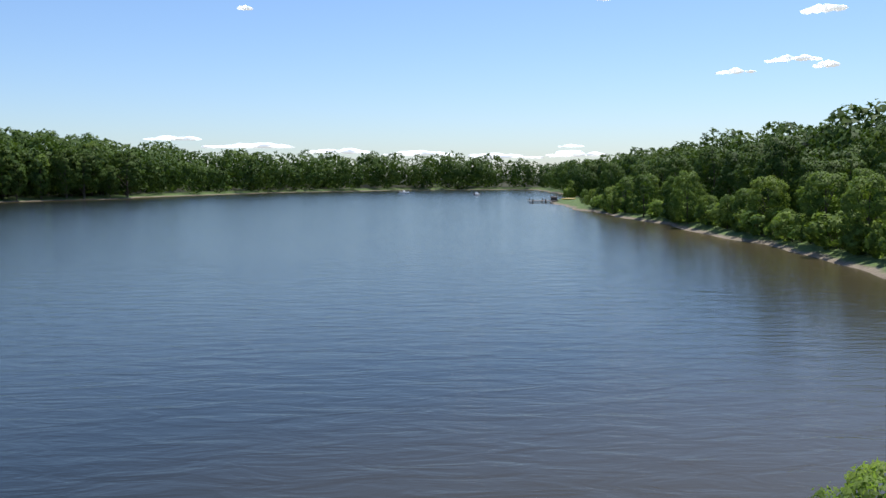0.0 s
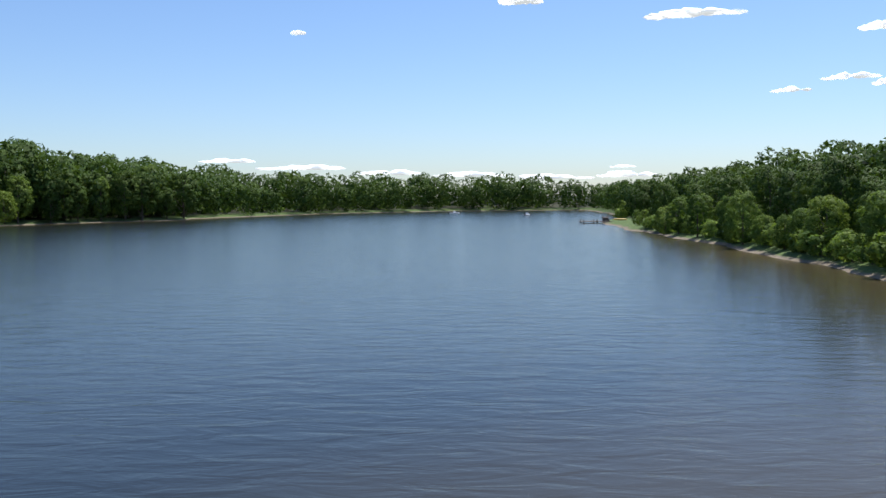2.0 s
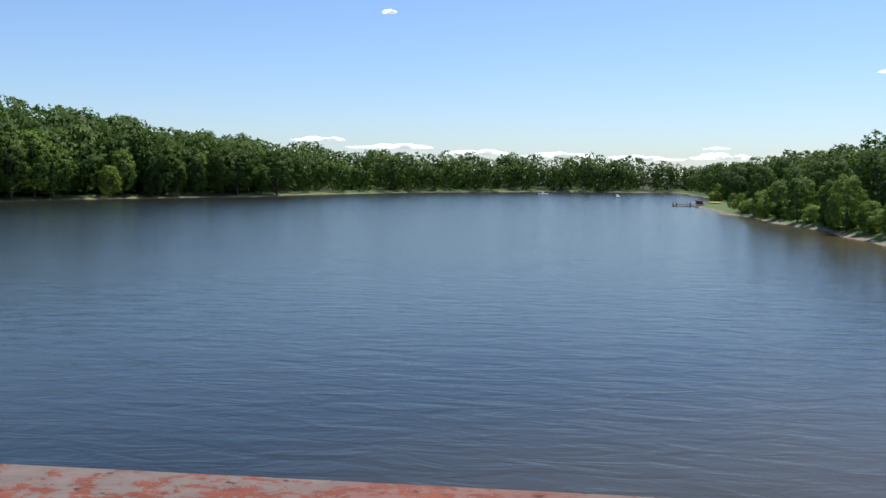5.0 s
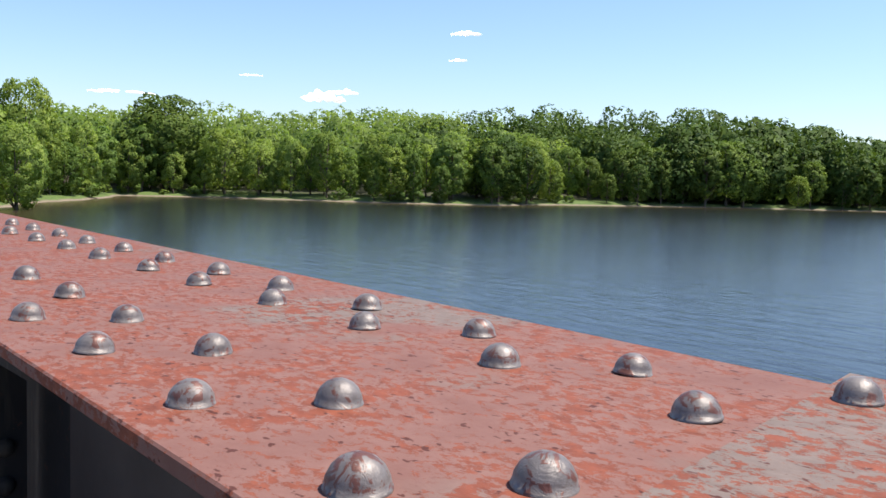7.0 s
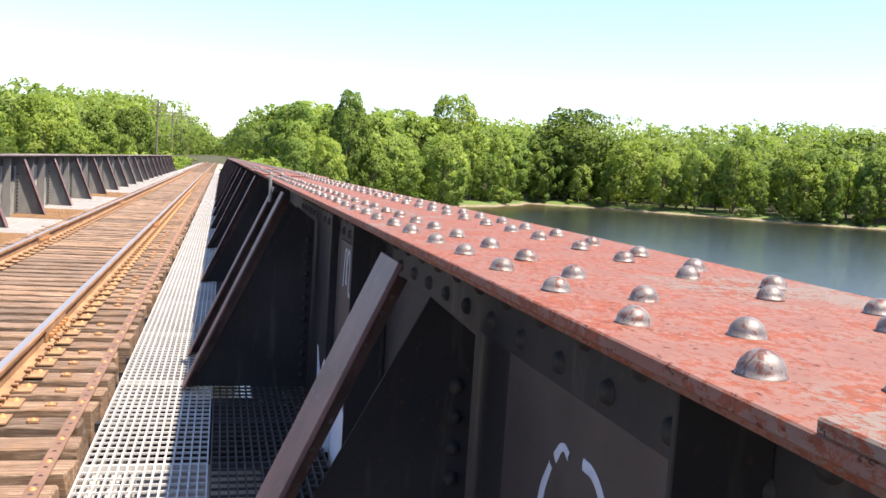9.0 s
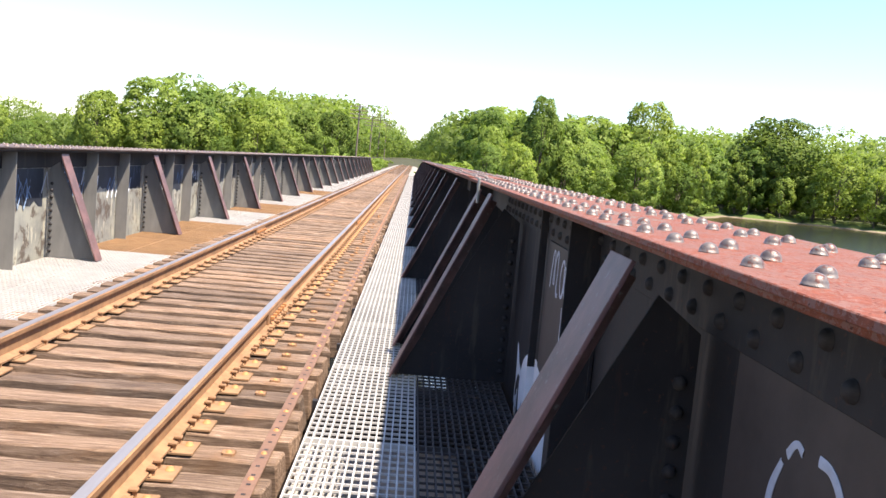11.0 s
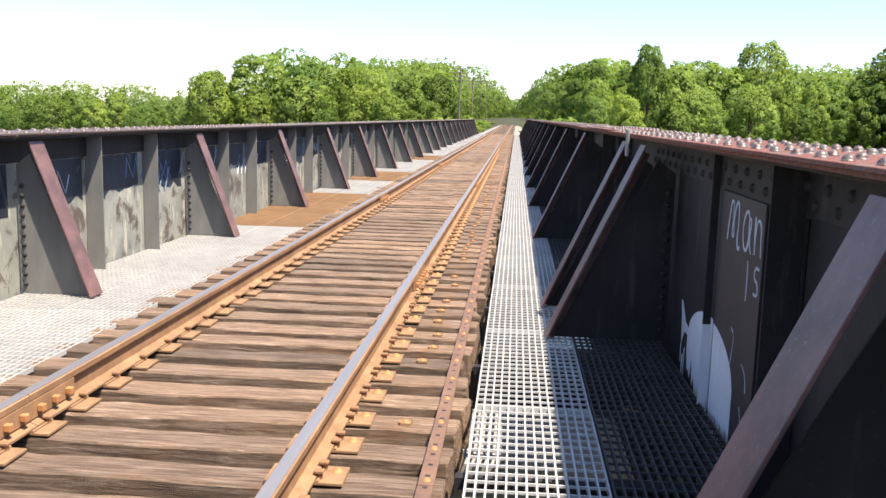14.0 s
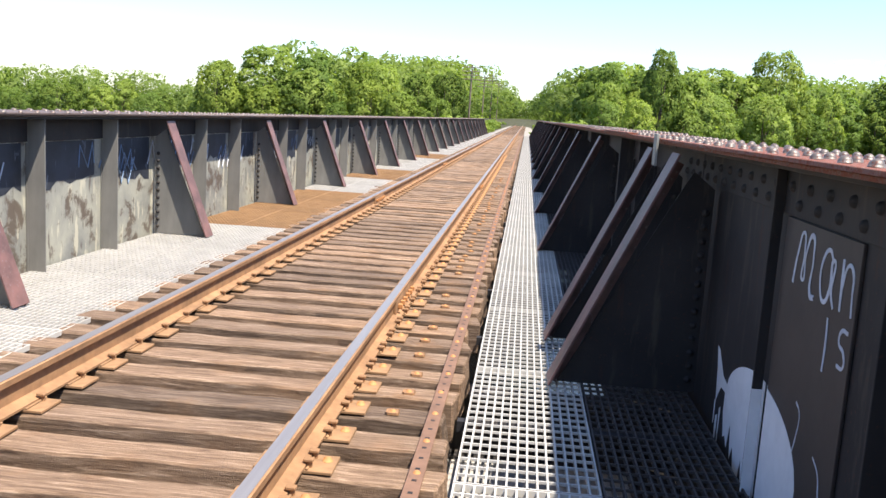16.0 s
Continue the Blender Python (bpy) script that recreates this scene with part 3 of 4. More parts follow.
# ---- track ----
def track():
    tie_b = Boxes().box(-1.40, 1.41, -0.104, 0.104, -0.24, 0.0)
    bm = bmesh.new()
    vs = [bm.verts.new(v) for v in tie_b.v]
    for f in tie_b.f:
        bm.faces.new([vs[i] for i in f])
    bmesh.ops.recalc_face_normals(bm, faces=bm.faces)
    bmesh.ops.subdivide_edges(bm, edges=[e for e in bm.edges if abs(e.verts[0].co.x - e.verts[1].co.x) > 1], cuts=14)
    kinds = []
    base = bm.copy()
    bm.free()
    for s in range(6):
        b2 = base.copy()
        rnd = random.Random(s)
        for v in b2.verts:
            if v.co.z > -0.05:
                v.co.z -= rnd.uniform(0, 0.010)
            v.co.y += rnd.uniform(-0.010, 0.010)
            if abs(v.co.x) > 1.3:
                v.co.x += rnd.uniform(-0.03, 0.03)
        bmesh.ops.bevel(b2, geom=[e for e in b2.edges if len(e.link_faces) == 2 and e.calc_face_angle() > 1.0], offset=0.010, segments=1, affect="EDGES")
        kinds.append(finish(b2, "railway_tie", M_TIMBER))
    base.free()
    label = "weathered grey-brown split timber railway tie"
    rnd = random.Random(5)
    y, i, tys = Y0 + 0.2, 0, []
    while y < Y1 - 0.1:
        o = new("railway_tie", kinds[i * 7 % 6])
        o.matrix_world = pose(rnd.uniform(-0.03, 0.03), y, rnd.uniform(-0.008, 0.0), 0, 0, rnd.uniform(-0.6, 0.6) + (180 if rnd.random() < 0.5 else 0))
        tagged(o, label, "railway tie", "railway ties")
        tys.append(y)
        y += TIE + rnd.uniform(-0.025, 0.025)
        i += 1
    fv = []
    for y in np.arange(Y1 + 0.2, 320, 0.5):
        fv.append(pose(0, y, 0.0))
    v, f = scatter(tie_b.v, tie_b.f, fv)
    tagged(new("far_ties", mesh_of("far_ties", v, f, M_TIMBER)), "row of weathered timber ties on ballast", "railway ties", kind="stuff")
    # rails
    prof = [(-0.07, 0.02), (0.07, 0.02), (0.07, 0.032), (0.012, 0.05), (0.010, 0.145), (0.034, 0.152), (0.036, 0.183), (0.026, 0.19),
            (-0.026, 0.19), (-0.036, 0.183), (-0.034, 0.152), (-0.010, 0.145), (-0.012, 0.05), (-0.07, 0.032)]
    for sx, jy in ((-1, 17.5), (1, 9.7)):
        cuts = [-400.0, jy - 11.9, jy, jy + 11.9, jy + 23.8, jy + 35.7, 560.0]
        r = empty("rail", "rusty steel running rail with a polished head", "rail", "running rails", (sx * RAIL_X, 0, 0))
        for a, b in zip(cuts[:-1], cuts[1:]):
            part("rail_length", Boxes().prism_y(prof, a + 0.003, b - 0.003).mesh("rail_length", M_RUST), r)
            part("running_surface", Boxes().box(-0.029, 0.029, a + 0.003, b - 0.003, 0.1895, 0.1925).mesh("running_surface", M_HEAD, 0.001), r, "bright worn rail head")
        for yj in cuts[1:4]:
            for s in (-1, 1):
                jb = part("joint_bar", Boxes().box(min(s * 0.013, s * 0.034), max(s * 0.013, s * 0.034), yj - 0.45, yj + 0.45, 0.05, 0.148).mesh("joint_bar", M_RUST, 0.004), r, "bolted rusty joint bar")
                for k in (-0.36, -0.22, -0.08, 0.08, 0.22, 0.36):
                    part("bolt", Boxes().box(min(s * 0.034, s * 0.07), max(s * 0.034, s * 0.07), yj + k - 0.018, yj + k + 0.018, 0.08, 0.116).mesh("bolt", M_BOLT, 0.004), jb)
    # tie plates with spikes
    plate = Boxes().box(-0.16, 0.19, -0.095, 0.095, 0.0, 0.016).box(-0.085, -0.073, -0.095, 0.095, 0.016, 0.026).box(0.073, 0.085, -0.095, 0.095, 0.016, 0.026)
    me_plate = plate.mesh("plate", M_PLATE, 0.003)
    spike = Boxes().box(-0.010, 0.010, -0.010, 0.010, 0.0, 0.035).box(-0.028, 0.016, -0.017, 0.017, 0.030, 0.046)
    me_spike = spike.mesh("spike", M_RUST, 0.004)
    screw_v, screw_f = dome(0.024, 0.022, 8, 2, True)
    me_screw = mesh_of("screw_head", screw_v, screw_f, M_BOLT, True)
    proto = None
    rest = []
    for y in tys:
        for sx in (-1, 1):
            m = pose(sx * RAIL_X, y, 0.0, 0, 0, 0 if sx > 0 else 180)
            if -1.0 < y < 40:
                if proto is None:
                    proto = empty("tie_plate", "ochre rusty tie plate with driven spikes under the rail", "tie plate", "tie plates")
                    part("plate", me_plate, proto)
                    for px, py, rz in ((0.085, 0.05, 0), (-0.085, -0.05, 180), (0.085, -0.055, 0)):
                        s = part("spike", me_spike, proto)
                        s.matrix_local = pose(px, py, 0.012, 0, 0, rz)
                    s = part("screw_head", me_screw, proto)
                    s.matrix_local = pose(0.145, 0.03, 0.016)
                    proto.matrix_basis = m
                else:
                    copy_thing(proto, m)
            else:
                rest.append(m)
    v, f = scatter(plate.v, plate.f, rest)
    tagged(new("far_tie_plates", mesh_of("far_tie_plates", v, f, M_PLATE)), "rusty tie plates along the rails", "tie plates", kind="stuff")
    # straps along the tie ends
    for x in (1.305, -1.03):
        st = empty("tie_strap", "brown rusty steel strap bolted along the tie ends", "strap", "tie straps", (x, 0, 0))
        hole_b, bolt_m = Boxes(), mesh_of("bolt_head", *dome(0.017, 0.013, 10, 3), M_BOLT, True)
        for a, b in ((Y0, -6.0), (-6.0, 5.2), (5.2, 16.4), (16.4, 27.6), (27.6, 38.8), (38.8, 60.0), (60.0, Y1)):
            part("strap_length", Boxes().box(-0.036, 0.036, a + 0.004, b - 0.004, 0.001, 0.013).mesh("strap_length", M_STRAP, 0.002), st)
        for y in np.arange(3.0, 30.0, 0.128):
            hole_b.box(-0.011, 0.011, y - 0.011, y + 0.011, 0.0128, 0.0136)
        tagged(part("hole_row", hole_b.mesh("hole_row", M_DARK), st, "dark punched holes"), kind="stuff")
        for y in tys:
            if -1 < y < 36:
                b = part("bolt_head", bolt_m, st)
                b.location = (random.uniform(-0.006, 0.006), y, 0.013)
    # loose washered bolts in some ties
    wm = Boxes().box(-0.035, 0.035, -0.035, 0.035, 0.0, 0.006).mesh("washer", M_RUST, 0.01)
    for y in tys:
        if 2 < y < 26 and rnd.random() < 0.6:
            w = empty("tie_bolt", "rusty bolt and washer in a timber tie", "bolt", "tie bolts", (1.10 + rnd.uniform(-0.03, 0.03), y + rnd.uniform(-0.03, 0.03), 0.0))
            part("washer", wm, w)
            h = part("bolt_head", bolt_m, w)
            h.location = (0, 0, 0.006)


track()


# ---- walkway gratings ----
def gratings():
    def panel(x0, x1, length, cell_x, cell_y, mat):
        n = max(2, round((x1 - x0) / cell_x))
        bars, rods, edge = Boxes(), Boxes(), Boxes()
        for k in range(n + 1):
            x = x0 + (x1 - x0) * k / n
            (edge if k in (0, n) else bars).box(x - 0.0045, x + 0.0045, 0, length, -0.034, 0.0)
        m = int(length / cell_y)
        for k in range(m + 1):
            y = 0.004 + k * (length - 0.008) / m
            (edge if k in (0, m) else rods).box(x0, x1, y - 0.004, y + 0.004, -0.012 if 0 < k < m else -0.034, 0.001)
        return [(nm, bx.mesh(nm, mat), kd) for nm, bx, kd in (("edge_frame", edge, ""), ("bar_infill", bars, "stuff"), ("rod_infill", rods, "stuff"))]

    L = 1.84
    # panels along the right girder take the colour darkened for its shade
    sets = [(1.475, 2.115, M_GRATE, "pale galvanised steel walkway grating beside the ties"), (2.135, 2.77, M_GRATE_SHADED, "galvanised steel walkway grating along the girder"),
            (-1.93, -1.325, M_GRATE, "pale galvanised steel walkway grating beside the ties"), (-2.56, -1.95, M_GRATE, "galvanised steel walkway grating along the girder")]
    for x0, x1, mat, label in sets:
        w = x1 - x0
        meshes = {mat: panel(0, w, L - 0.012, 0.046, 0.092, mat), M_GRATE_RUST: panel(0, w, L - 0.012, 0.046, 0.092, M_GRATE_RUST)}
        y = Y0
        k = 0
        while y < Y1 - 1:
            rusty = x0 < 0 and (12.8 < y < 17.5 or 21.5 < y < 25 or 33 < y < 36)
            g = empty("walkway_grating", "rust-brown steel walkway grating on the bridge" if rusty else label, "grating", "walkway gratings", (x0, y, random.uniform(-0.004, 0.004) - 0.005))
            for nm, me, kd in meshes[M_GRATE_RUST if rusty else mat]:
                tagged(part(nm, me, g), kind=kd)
            y += L
            k += 1
    for y in np.arange(Y0 + 0.9, Y1, L):
        for a, b in ((1.42, 2.80), (-2.60, -1.42)):
            o = new("grating_bearer", Boxes().box(a, b, y - 0.03, y + 0.03, -0.10, -0.042).mesh("grating_bearer", M_DARK))
            tagged(o, "dark steel angle carrying the walkway grating", "bearer", "grating bearers")


gratings()


# ---- trees ----
def leaf_cloud(rnd, lobes, count, size):
    """Leaf sprays as small pointed triangles on the outer skins of lobes.
    Returns corners and soft normals. lobes: (centre, radii, way out)."""
    c = np.array([l[0] for l in lobes], float)
    r = np.array([l[1] for l in lobes], float)
    o = np.array([l[2] for l in lobes], float)
    area = (r[:, 0] * r[:, 1] * r[:, 2]) ** (2 / 3)
    pick = rnd.choice(len(lobes), count, p=area / area.sum())
    d = rnd.normal(size=(count, 3))
    d /= np.linalg.norm(d, axis=1)[:, None]
    d += 0.75 * o[pick]
    d /= np.linalg.norm(d, axis=1)[:, None] + 1e-6
    shell = 1.0 - np.abs(rnd.normal(0, 0.13, count)) + np.where(rnd.random(count) < 0.15, 0.15, 0.0)
    p = c[pick] + d * r[pick] * shell[:, None]
    n = d + rnd.normal(0, 0.5, (count, 3))
    n[:, 2] += 0.25
    n /= np.linalg.norm(n, axis=1)[:, None]
    a = np.cross(n, rnd.normal(size=(count, 3)))
    a /= np.linalg.norm(a, axis=1)[:, None]
    b = np.cross(n, a)
    s = size * rnd.uniform(0.55, 1.4, count)[:, None]
    w = 0.55 * s
    v = np.stack([p - a * 0.6 * s + b * w, p - a * 0.6 * s - b * w, p + a * s], 1).reshape(-1, 3)
    soft = 0.60 * d + 0.45 * o[pick] + 0.25 * n
    soft[:, 2] += 0.25
    soft = np.repeat(soft, 3, axis=0)
    soft /= np.linalg.norm(soft, axis=1)[:, None] + 1e-6
    return v, soft


def leaf_mesh(name, vn, mat):
    v, soft = vn
    n = len(v) // 3
    me = bpy.data.meshes.new(name)
    me.vertices.add(len(v))
    me.vertices.foreach_set("co", np.ascontiguousarray(v, dtype=np.float32).ravel())
    me.loops.add(3 * n)
    me.loops.foreach_set("vertex_index", np.arange(3 * n, dtype=np.int32))
    me.polygons.add(n)
    me.polygons.foreach_set("loop_start", np.arange(0, 3 * n, 3, dtype=np.int32))
    me.materials.append(mat)
    me.update(calc_edges=True)
    me.normals_split_custom_set_from_vertices(soft.tolist())
    return me


def tube(v, f, path, radii, seg=7):
    n = len(v)
    for (x, y, z), r in zip(path, radii):
        v += [(x + r * math.cos(2 * math.pi * k / seg), y + r * math.sin(2 * math.pi * k / seg), z) for k in range(seg)]
    for i in range(len(path) - 1):
        f += [(n + i * seg + k, n + i * seg + (k + 1) % seg, n + (i + 1) * seg + (k + 1) % seg, n + (i + 1) * seg + k) for k in range(seg)]


def crown_lobes(rnd, height, radius, base, count, top=1.0, fat=1.0):
    """Small lobes over a rounded or tapering crown."""
    mid, hz = base + 0.5 * (height - base), 0.5 * (height - base)
    lobes = []
    for k in range(count):
        u = (k + rnd.uniform(0, 1)) / count
        z = -0.93 + 1.86 * u
        ring = math.sqrt(max(0.0, 1 - z * z)) ** 0.8 * (1 - 0.28 * top * max(0.0, z)) * rnd.uniform(0.72, 1.08)
        a = k * 2.399 + rnd.uniform(-0.5, 0.5)
        way = np.array([math.cos(a) * ring, math.sin(a) * ring, z])
        s = radius * rnd.uniform(0.24, 0.40) * fat
        c = (way[0] * radius * 0.80, way[1] * radius * 0.80, mid + z * hz * 0.86)
        way = way / (np.linalg.norm(way) + 1e-6)
        lobes.append((c, (s, s, s * rnd.uniform(0.65, 0.95)), way))
    return lobes


def make_tree(seed, height, radius, base, mat, label, leaves=2300, size=0.34, lobes=20, name="tree"):
    rnd = np.random.default_rng(seed)
    t = empty(name, label, "tree", "lakeside trees")
    lb = crown_lobes(rnd, height, radius, base, lobes)
    v, f = [], []
    lean = rnd.normal(0, 0.25, 2)
    hs = [0, height * 0.25, height * 0.5, height * 0.78]
    r0 = 0.018 * height + 0.04
    tube(v, f, [(lean[0] * (h / height), lean[1] * (h / height), h - (0.6 if h == 0 else 0)) for h in hs], [r0, r0 * 0.75, r0 * 0.5, r0 * 0.15])
    for (c, s, w) in lb[4::5][:8]:
        z0 = max(base * 0.7, c[2] - 0.35 * (height - base))
        mid = (c[0] * 0.5, c[1] * 0.5, (z0 + c[2]) * 0.5 - 0.1)
        tube(v, f, [(0, 0, z0), mid, c], [r0 * 0.45, r0 * 0.3, r0 * 0.1], 5)
    part("trunk", mesh_of("trunk", v, f, M_BARK, True), t)
    part("crown", leaf_mesh("crown", leaf_cloud(rnd, lb, leaves, size), mat), t)
    return t


PROTO, PROTO_FAR = [], []
for i in range(9):
    rr = random.Random(100 + i)
    mat = (M_LEAF, M_LEAF, M_LEAF_PALE, M_LEAF, M_LEAF_DARK, M_LEAF_PALE, M_LEAF, M_LEAF_DARK, M_LEAF_PALE)[i]
    lab = {M_LEAF: "broad-leaved green tree in full leaf by the lake", M_LEAF_PALE: "pale yellow-green broad-leaved tree by the lake", M_LEAF_DARK: "dense dark green broad-leaved tree by the lake"}[mat]
    wide, low = rr.uniform(3.3, 4.4), rr.uniform(0.2, 1.0)
    PROTO.append((make_tree(i, 13.0, wide, low, mat, lab, 6400, 0.25, 46), 13.0))
    PROTO_FAR.append((make_tree(50 + i, 13.0, wide, low, mat, lab, 3300, 0.31, 40), 13.0))
BUSH = []
for i in range(4):
    rnd = np.random.default_rng(300 + i)
    t = empty("bush", "low bright green bush on the lake shore", "bush", "shore bushes")
    lb = crown_lobes(rnd, 1.75, 1.25, 0.05, 14, 0.4)
    v, f = [], []
    for k in range(5):
        a = rnd.uniform(0, 6.28)
        tube(v, f, [(0.1 * math.cos(a), 0.1 * math.sin(a), -0.3), (0.6 * math.cos(a), 0.6 * math.sin(a), 0.9)], [0.03, 0.012], 5)
    part("stem_clump", mesh_of("stem_clump", v, f, M_BARK, True), t)
    part("crown", leaf_mesh("crown", leaf_cloud(rnd, lb, 950, 0.14), M_LEAF_PALE if i % 2 else M_LEAF), t)
    BUSH.append((t, 1.5))

PROTO_USED = set()


def plant(kinds, k, x, y, height, width=1.0, z=None):
    ob, h = kinds[k]
    if z is None:
        z = float(land([(x, y)])[0])
    s = height / h * (1.12 if h > 5 else 1.0)
    m = pose(x, y, z - 0.1, 0, 0, random.uniform(0, 360))
    if ob in PROTO_USED:
        o = copy_thing(ob, m)
    else:
        PROTO_USED.add(ob)
        o = ob
        o.matrix_basis = m
    o.scale = (s * width, s * width, s)
    return o


def along_shore():
    """Points along the lake's edge with the inland normal."""
    s = SHORE
    for (ax, ay), (bx, by) in zip(s, s[1:] + s[:1]):
        L = math.hypot(bx - ax, by - ay)
        yield (ax, ay), (bx, by), L


SKYLINE = [(-60, 1.0), (-32, 0.90), (-26, 0.86), (-22, 0.88), (-17, 0.84), (-12, 0.72), (-8, 0.75), (-4, 0.92), (0, 1.0), (14, 1.0), (20, 1.1), (31, 1.12), (40, 1.06), (46, 1.0), (180, 1.0)]


def skyline(az):
    """How tall the woods stand in each direction round the lake."""
    return float(np.interp(az, [q[0] for q in SKYLINE], [q[1] for q in SKYLINE]))


random.seed(11)
front = []
for (ax, ay), (bx, by), L in along_shore():
    nx, ny = (by - ay) / L, -(bx - ax) / L
    u = 0.0
    while u < L:
        x, y = ax + (bx - ax) * u / L, ay + (by - ay) * u / L
        dist = math.hypot(x - EYE[0], y - EYE[1])
        az = math.degrees(math.atan2(y - EYE[1], x - EYE[0]))
        if -60 < az < 150 and 40 < dist < 340 and x > -150:
            for row in range(3 if dist < 170 else 2):
                inland = ((1.8, 6.5, 13)[row] if az < -8 else (2.6, 9, 16)[row]) + random.uniform(-1.2, 2.2)
                px, py = x + nx * inland + random.uniform(-1.5, 1.5), y + ny * inland + random.uniform(-1.5, 1.5)
                if float(shore_distance(np.array([(px, py)]))[0]) < 0.8:
                    px, py = x - nx * inland, y - ny * inland
                if 190 < px < 232 and -50 < py < -30:
                    continue            # mown lawn by the dock
                if abs(px) < 9 or float(shore_distance(np.array([(px, py)]))[0]) < 0.8:
                    continue
                if row and dist > 260 and random.random() < 0.5:
                    continue
                hh = random.choice((6.5, 8.5, 10.0, 11.5, 13.0)) + random.uniform(-1, 1) + 1.2 * row
                if px < 130 and py < 0:
                    hh *= 0.72
                elif px < 245 and py < -5:
                    hh *= 0.76
                if px < -36:
                    hh = random.uniform(4.2, 6.6)
                elif px < 30 and py > 60:
                    hh *= 0.84 if px > 0 else 0.74
                hh *= 1 + 0.3 * math.exp(-((az - 31) / 8.5) ** 2)     # wooded hill across the lake
                hh *= skyline(az)
                if az < -8 and row == 0:
                    hh *= random.uniform(0.5, 0.85)        # low young growth along the water
                front.append((px, py, hh, row))
        u += random.uniform(4.5, 7.0) * (1.0 if dist < 200 else 1.35)
for px, py, h, row in front:
    az = math.degrees(math.atan2(py - EYE[1], px - EYE[0]))
    # dark kinds fill the backlit bearings, so that shade comes from leaf colour
    k = random.choice((0, 1, 3, 6) if az < -8 and row == 0 else (4, 7) if az < -8 else (0, 4, 3, 4, 6, 7, 4, 7) if az < 48 else (0, 1, 2, 3, 5, 6, 8, 2, 5))
    plant(PROTO if row < 2 and math.hypot(px - EYE[0], py - EYE[1]) < 135 else PROTO_FAR, k, px, py, h, random.uniform(0.75, 1.2))
# taller single trees by the far end of the bridge
for x, y, h, k, w in ((17.5, 112, 13.6, 0, 0.62), (43.0, 158, 17.6, 3, 0.8), (11, 118, 11.5, 2, 1.0), (21, 120, 11.0, 5, 1.1), (34, 128, 11.5, 8, 1.0), (82, 196, 19.5, 4, 1.3),
                      (-25, 110, 10.5, 2, 1.0), (-16, 108, 9.8, 5, 0.9), (-31, 112, 11.4, 8, 1.2), (-12, 112, 9.0, 0, 0.9), (-9.5, 122, 8.8, 4, 0.9), (-20, 124, 9.6, 3, 0.9),
                      (-42, 126, 9.0, 0, 1.0), (12, 140, 12, 1, 1.0), (-13, 140, 9.6, 6, 1.0), (14, 165, 12.5, 0, 1.0), (-13, 170, 12, 1, 1.0)):
    plant(PROTO, k, x, y, h, w)
# bushes along the water's edge
for (ax, ay), (bx, by), L in along_shore():
    u = 0.0
    while u < L:
        x, y = ax + (bx - ax) * u / L, ay + (by - ay) * u / L
        dist = math.hypot(x - EYE[0], y - EYE[1])
        az = math.degrees(math.atan2(y - EYE[1], x - EYE[0]))
        if -50 < az < 130 and 30 < dist < 260 and x > -90 and random.random() < (0.6 if az > 40 else 1.0 if az < -10 else 0.45) and not 175 < x < 235:
            nx, ny = (by - ay) / L, -(bx - ax) / L
            px, py = x + nx * 2.2, y + ny * 2.2
            if float(shore_distance(np.array([(px, py)]))[0]) < 0.5:
                px, py = x - nx * 2.2, y - ny * 2.2
            plant(BUSH, random.randrange(4), px, py, random.uniform(0.9, 2.3), random.uniform(0.9, 1.5))
        u += random.uniform(1.6, 3.6) if -30 < az < -8 else random.uniform(3.0, 7.0)
# scrub on the flanks of the embankment beyond the bridge
for i in range(64):
    side = 1 if i % 2 else -1
    x, y = side * random.uniform(3.6, 8.5), Y1 + 2 + 110 * random.random() ** 1.5
    plant(BUSH, random.randrange(4), x, y, random.uniform(0.9, 1.9) * (1.0 if abs(x) < 5 else 1.9), random.uniform(0.9, 1.4), -0.3 - (abs(x) - 3.2) * 0.68)
near = empty("bush", "bright yellow-green bush by the bridge end", "bush", "shore bushes")
rnd = np.random.default_rng(350)
v, f = [], []
for k in range(7):
    a = k * 0.9
    tube(v, f, [(0.1 * math.cos(a), 0.1 * math.sin(a), -0.3), (0.5 * math.cos(a), 0.5 * math.sin(a), 1.2)], [0.03, 0.01], 5)
part("stem_clump", mesh_of("stem_clump", v, f, M_BARK, True), near)
part("crown", leaf_mesh("crown", leaf_cloud(rnd, crown_lobes(rnd, 1.5, 0.95, 0.05, 26, 0.3), 6500, 0.045), M_LEAF_PALE), near)
NEAR_BUSH = [(near, 1.5)]
for x, y, h in ((14.0, -5.0, 1.75), (15.0, -5.7, 1.9), (16.0, -6.4, 2.0)):
    plant(NEAR_BUSH, 0, x, y, h, 0.9)


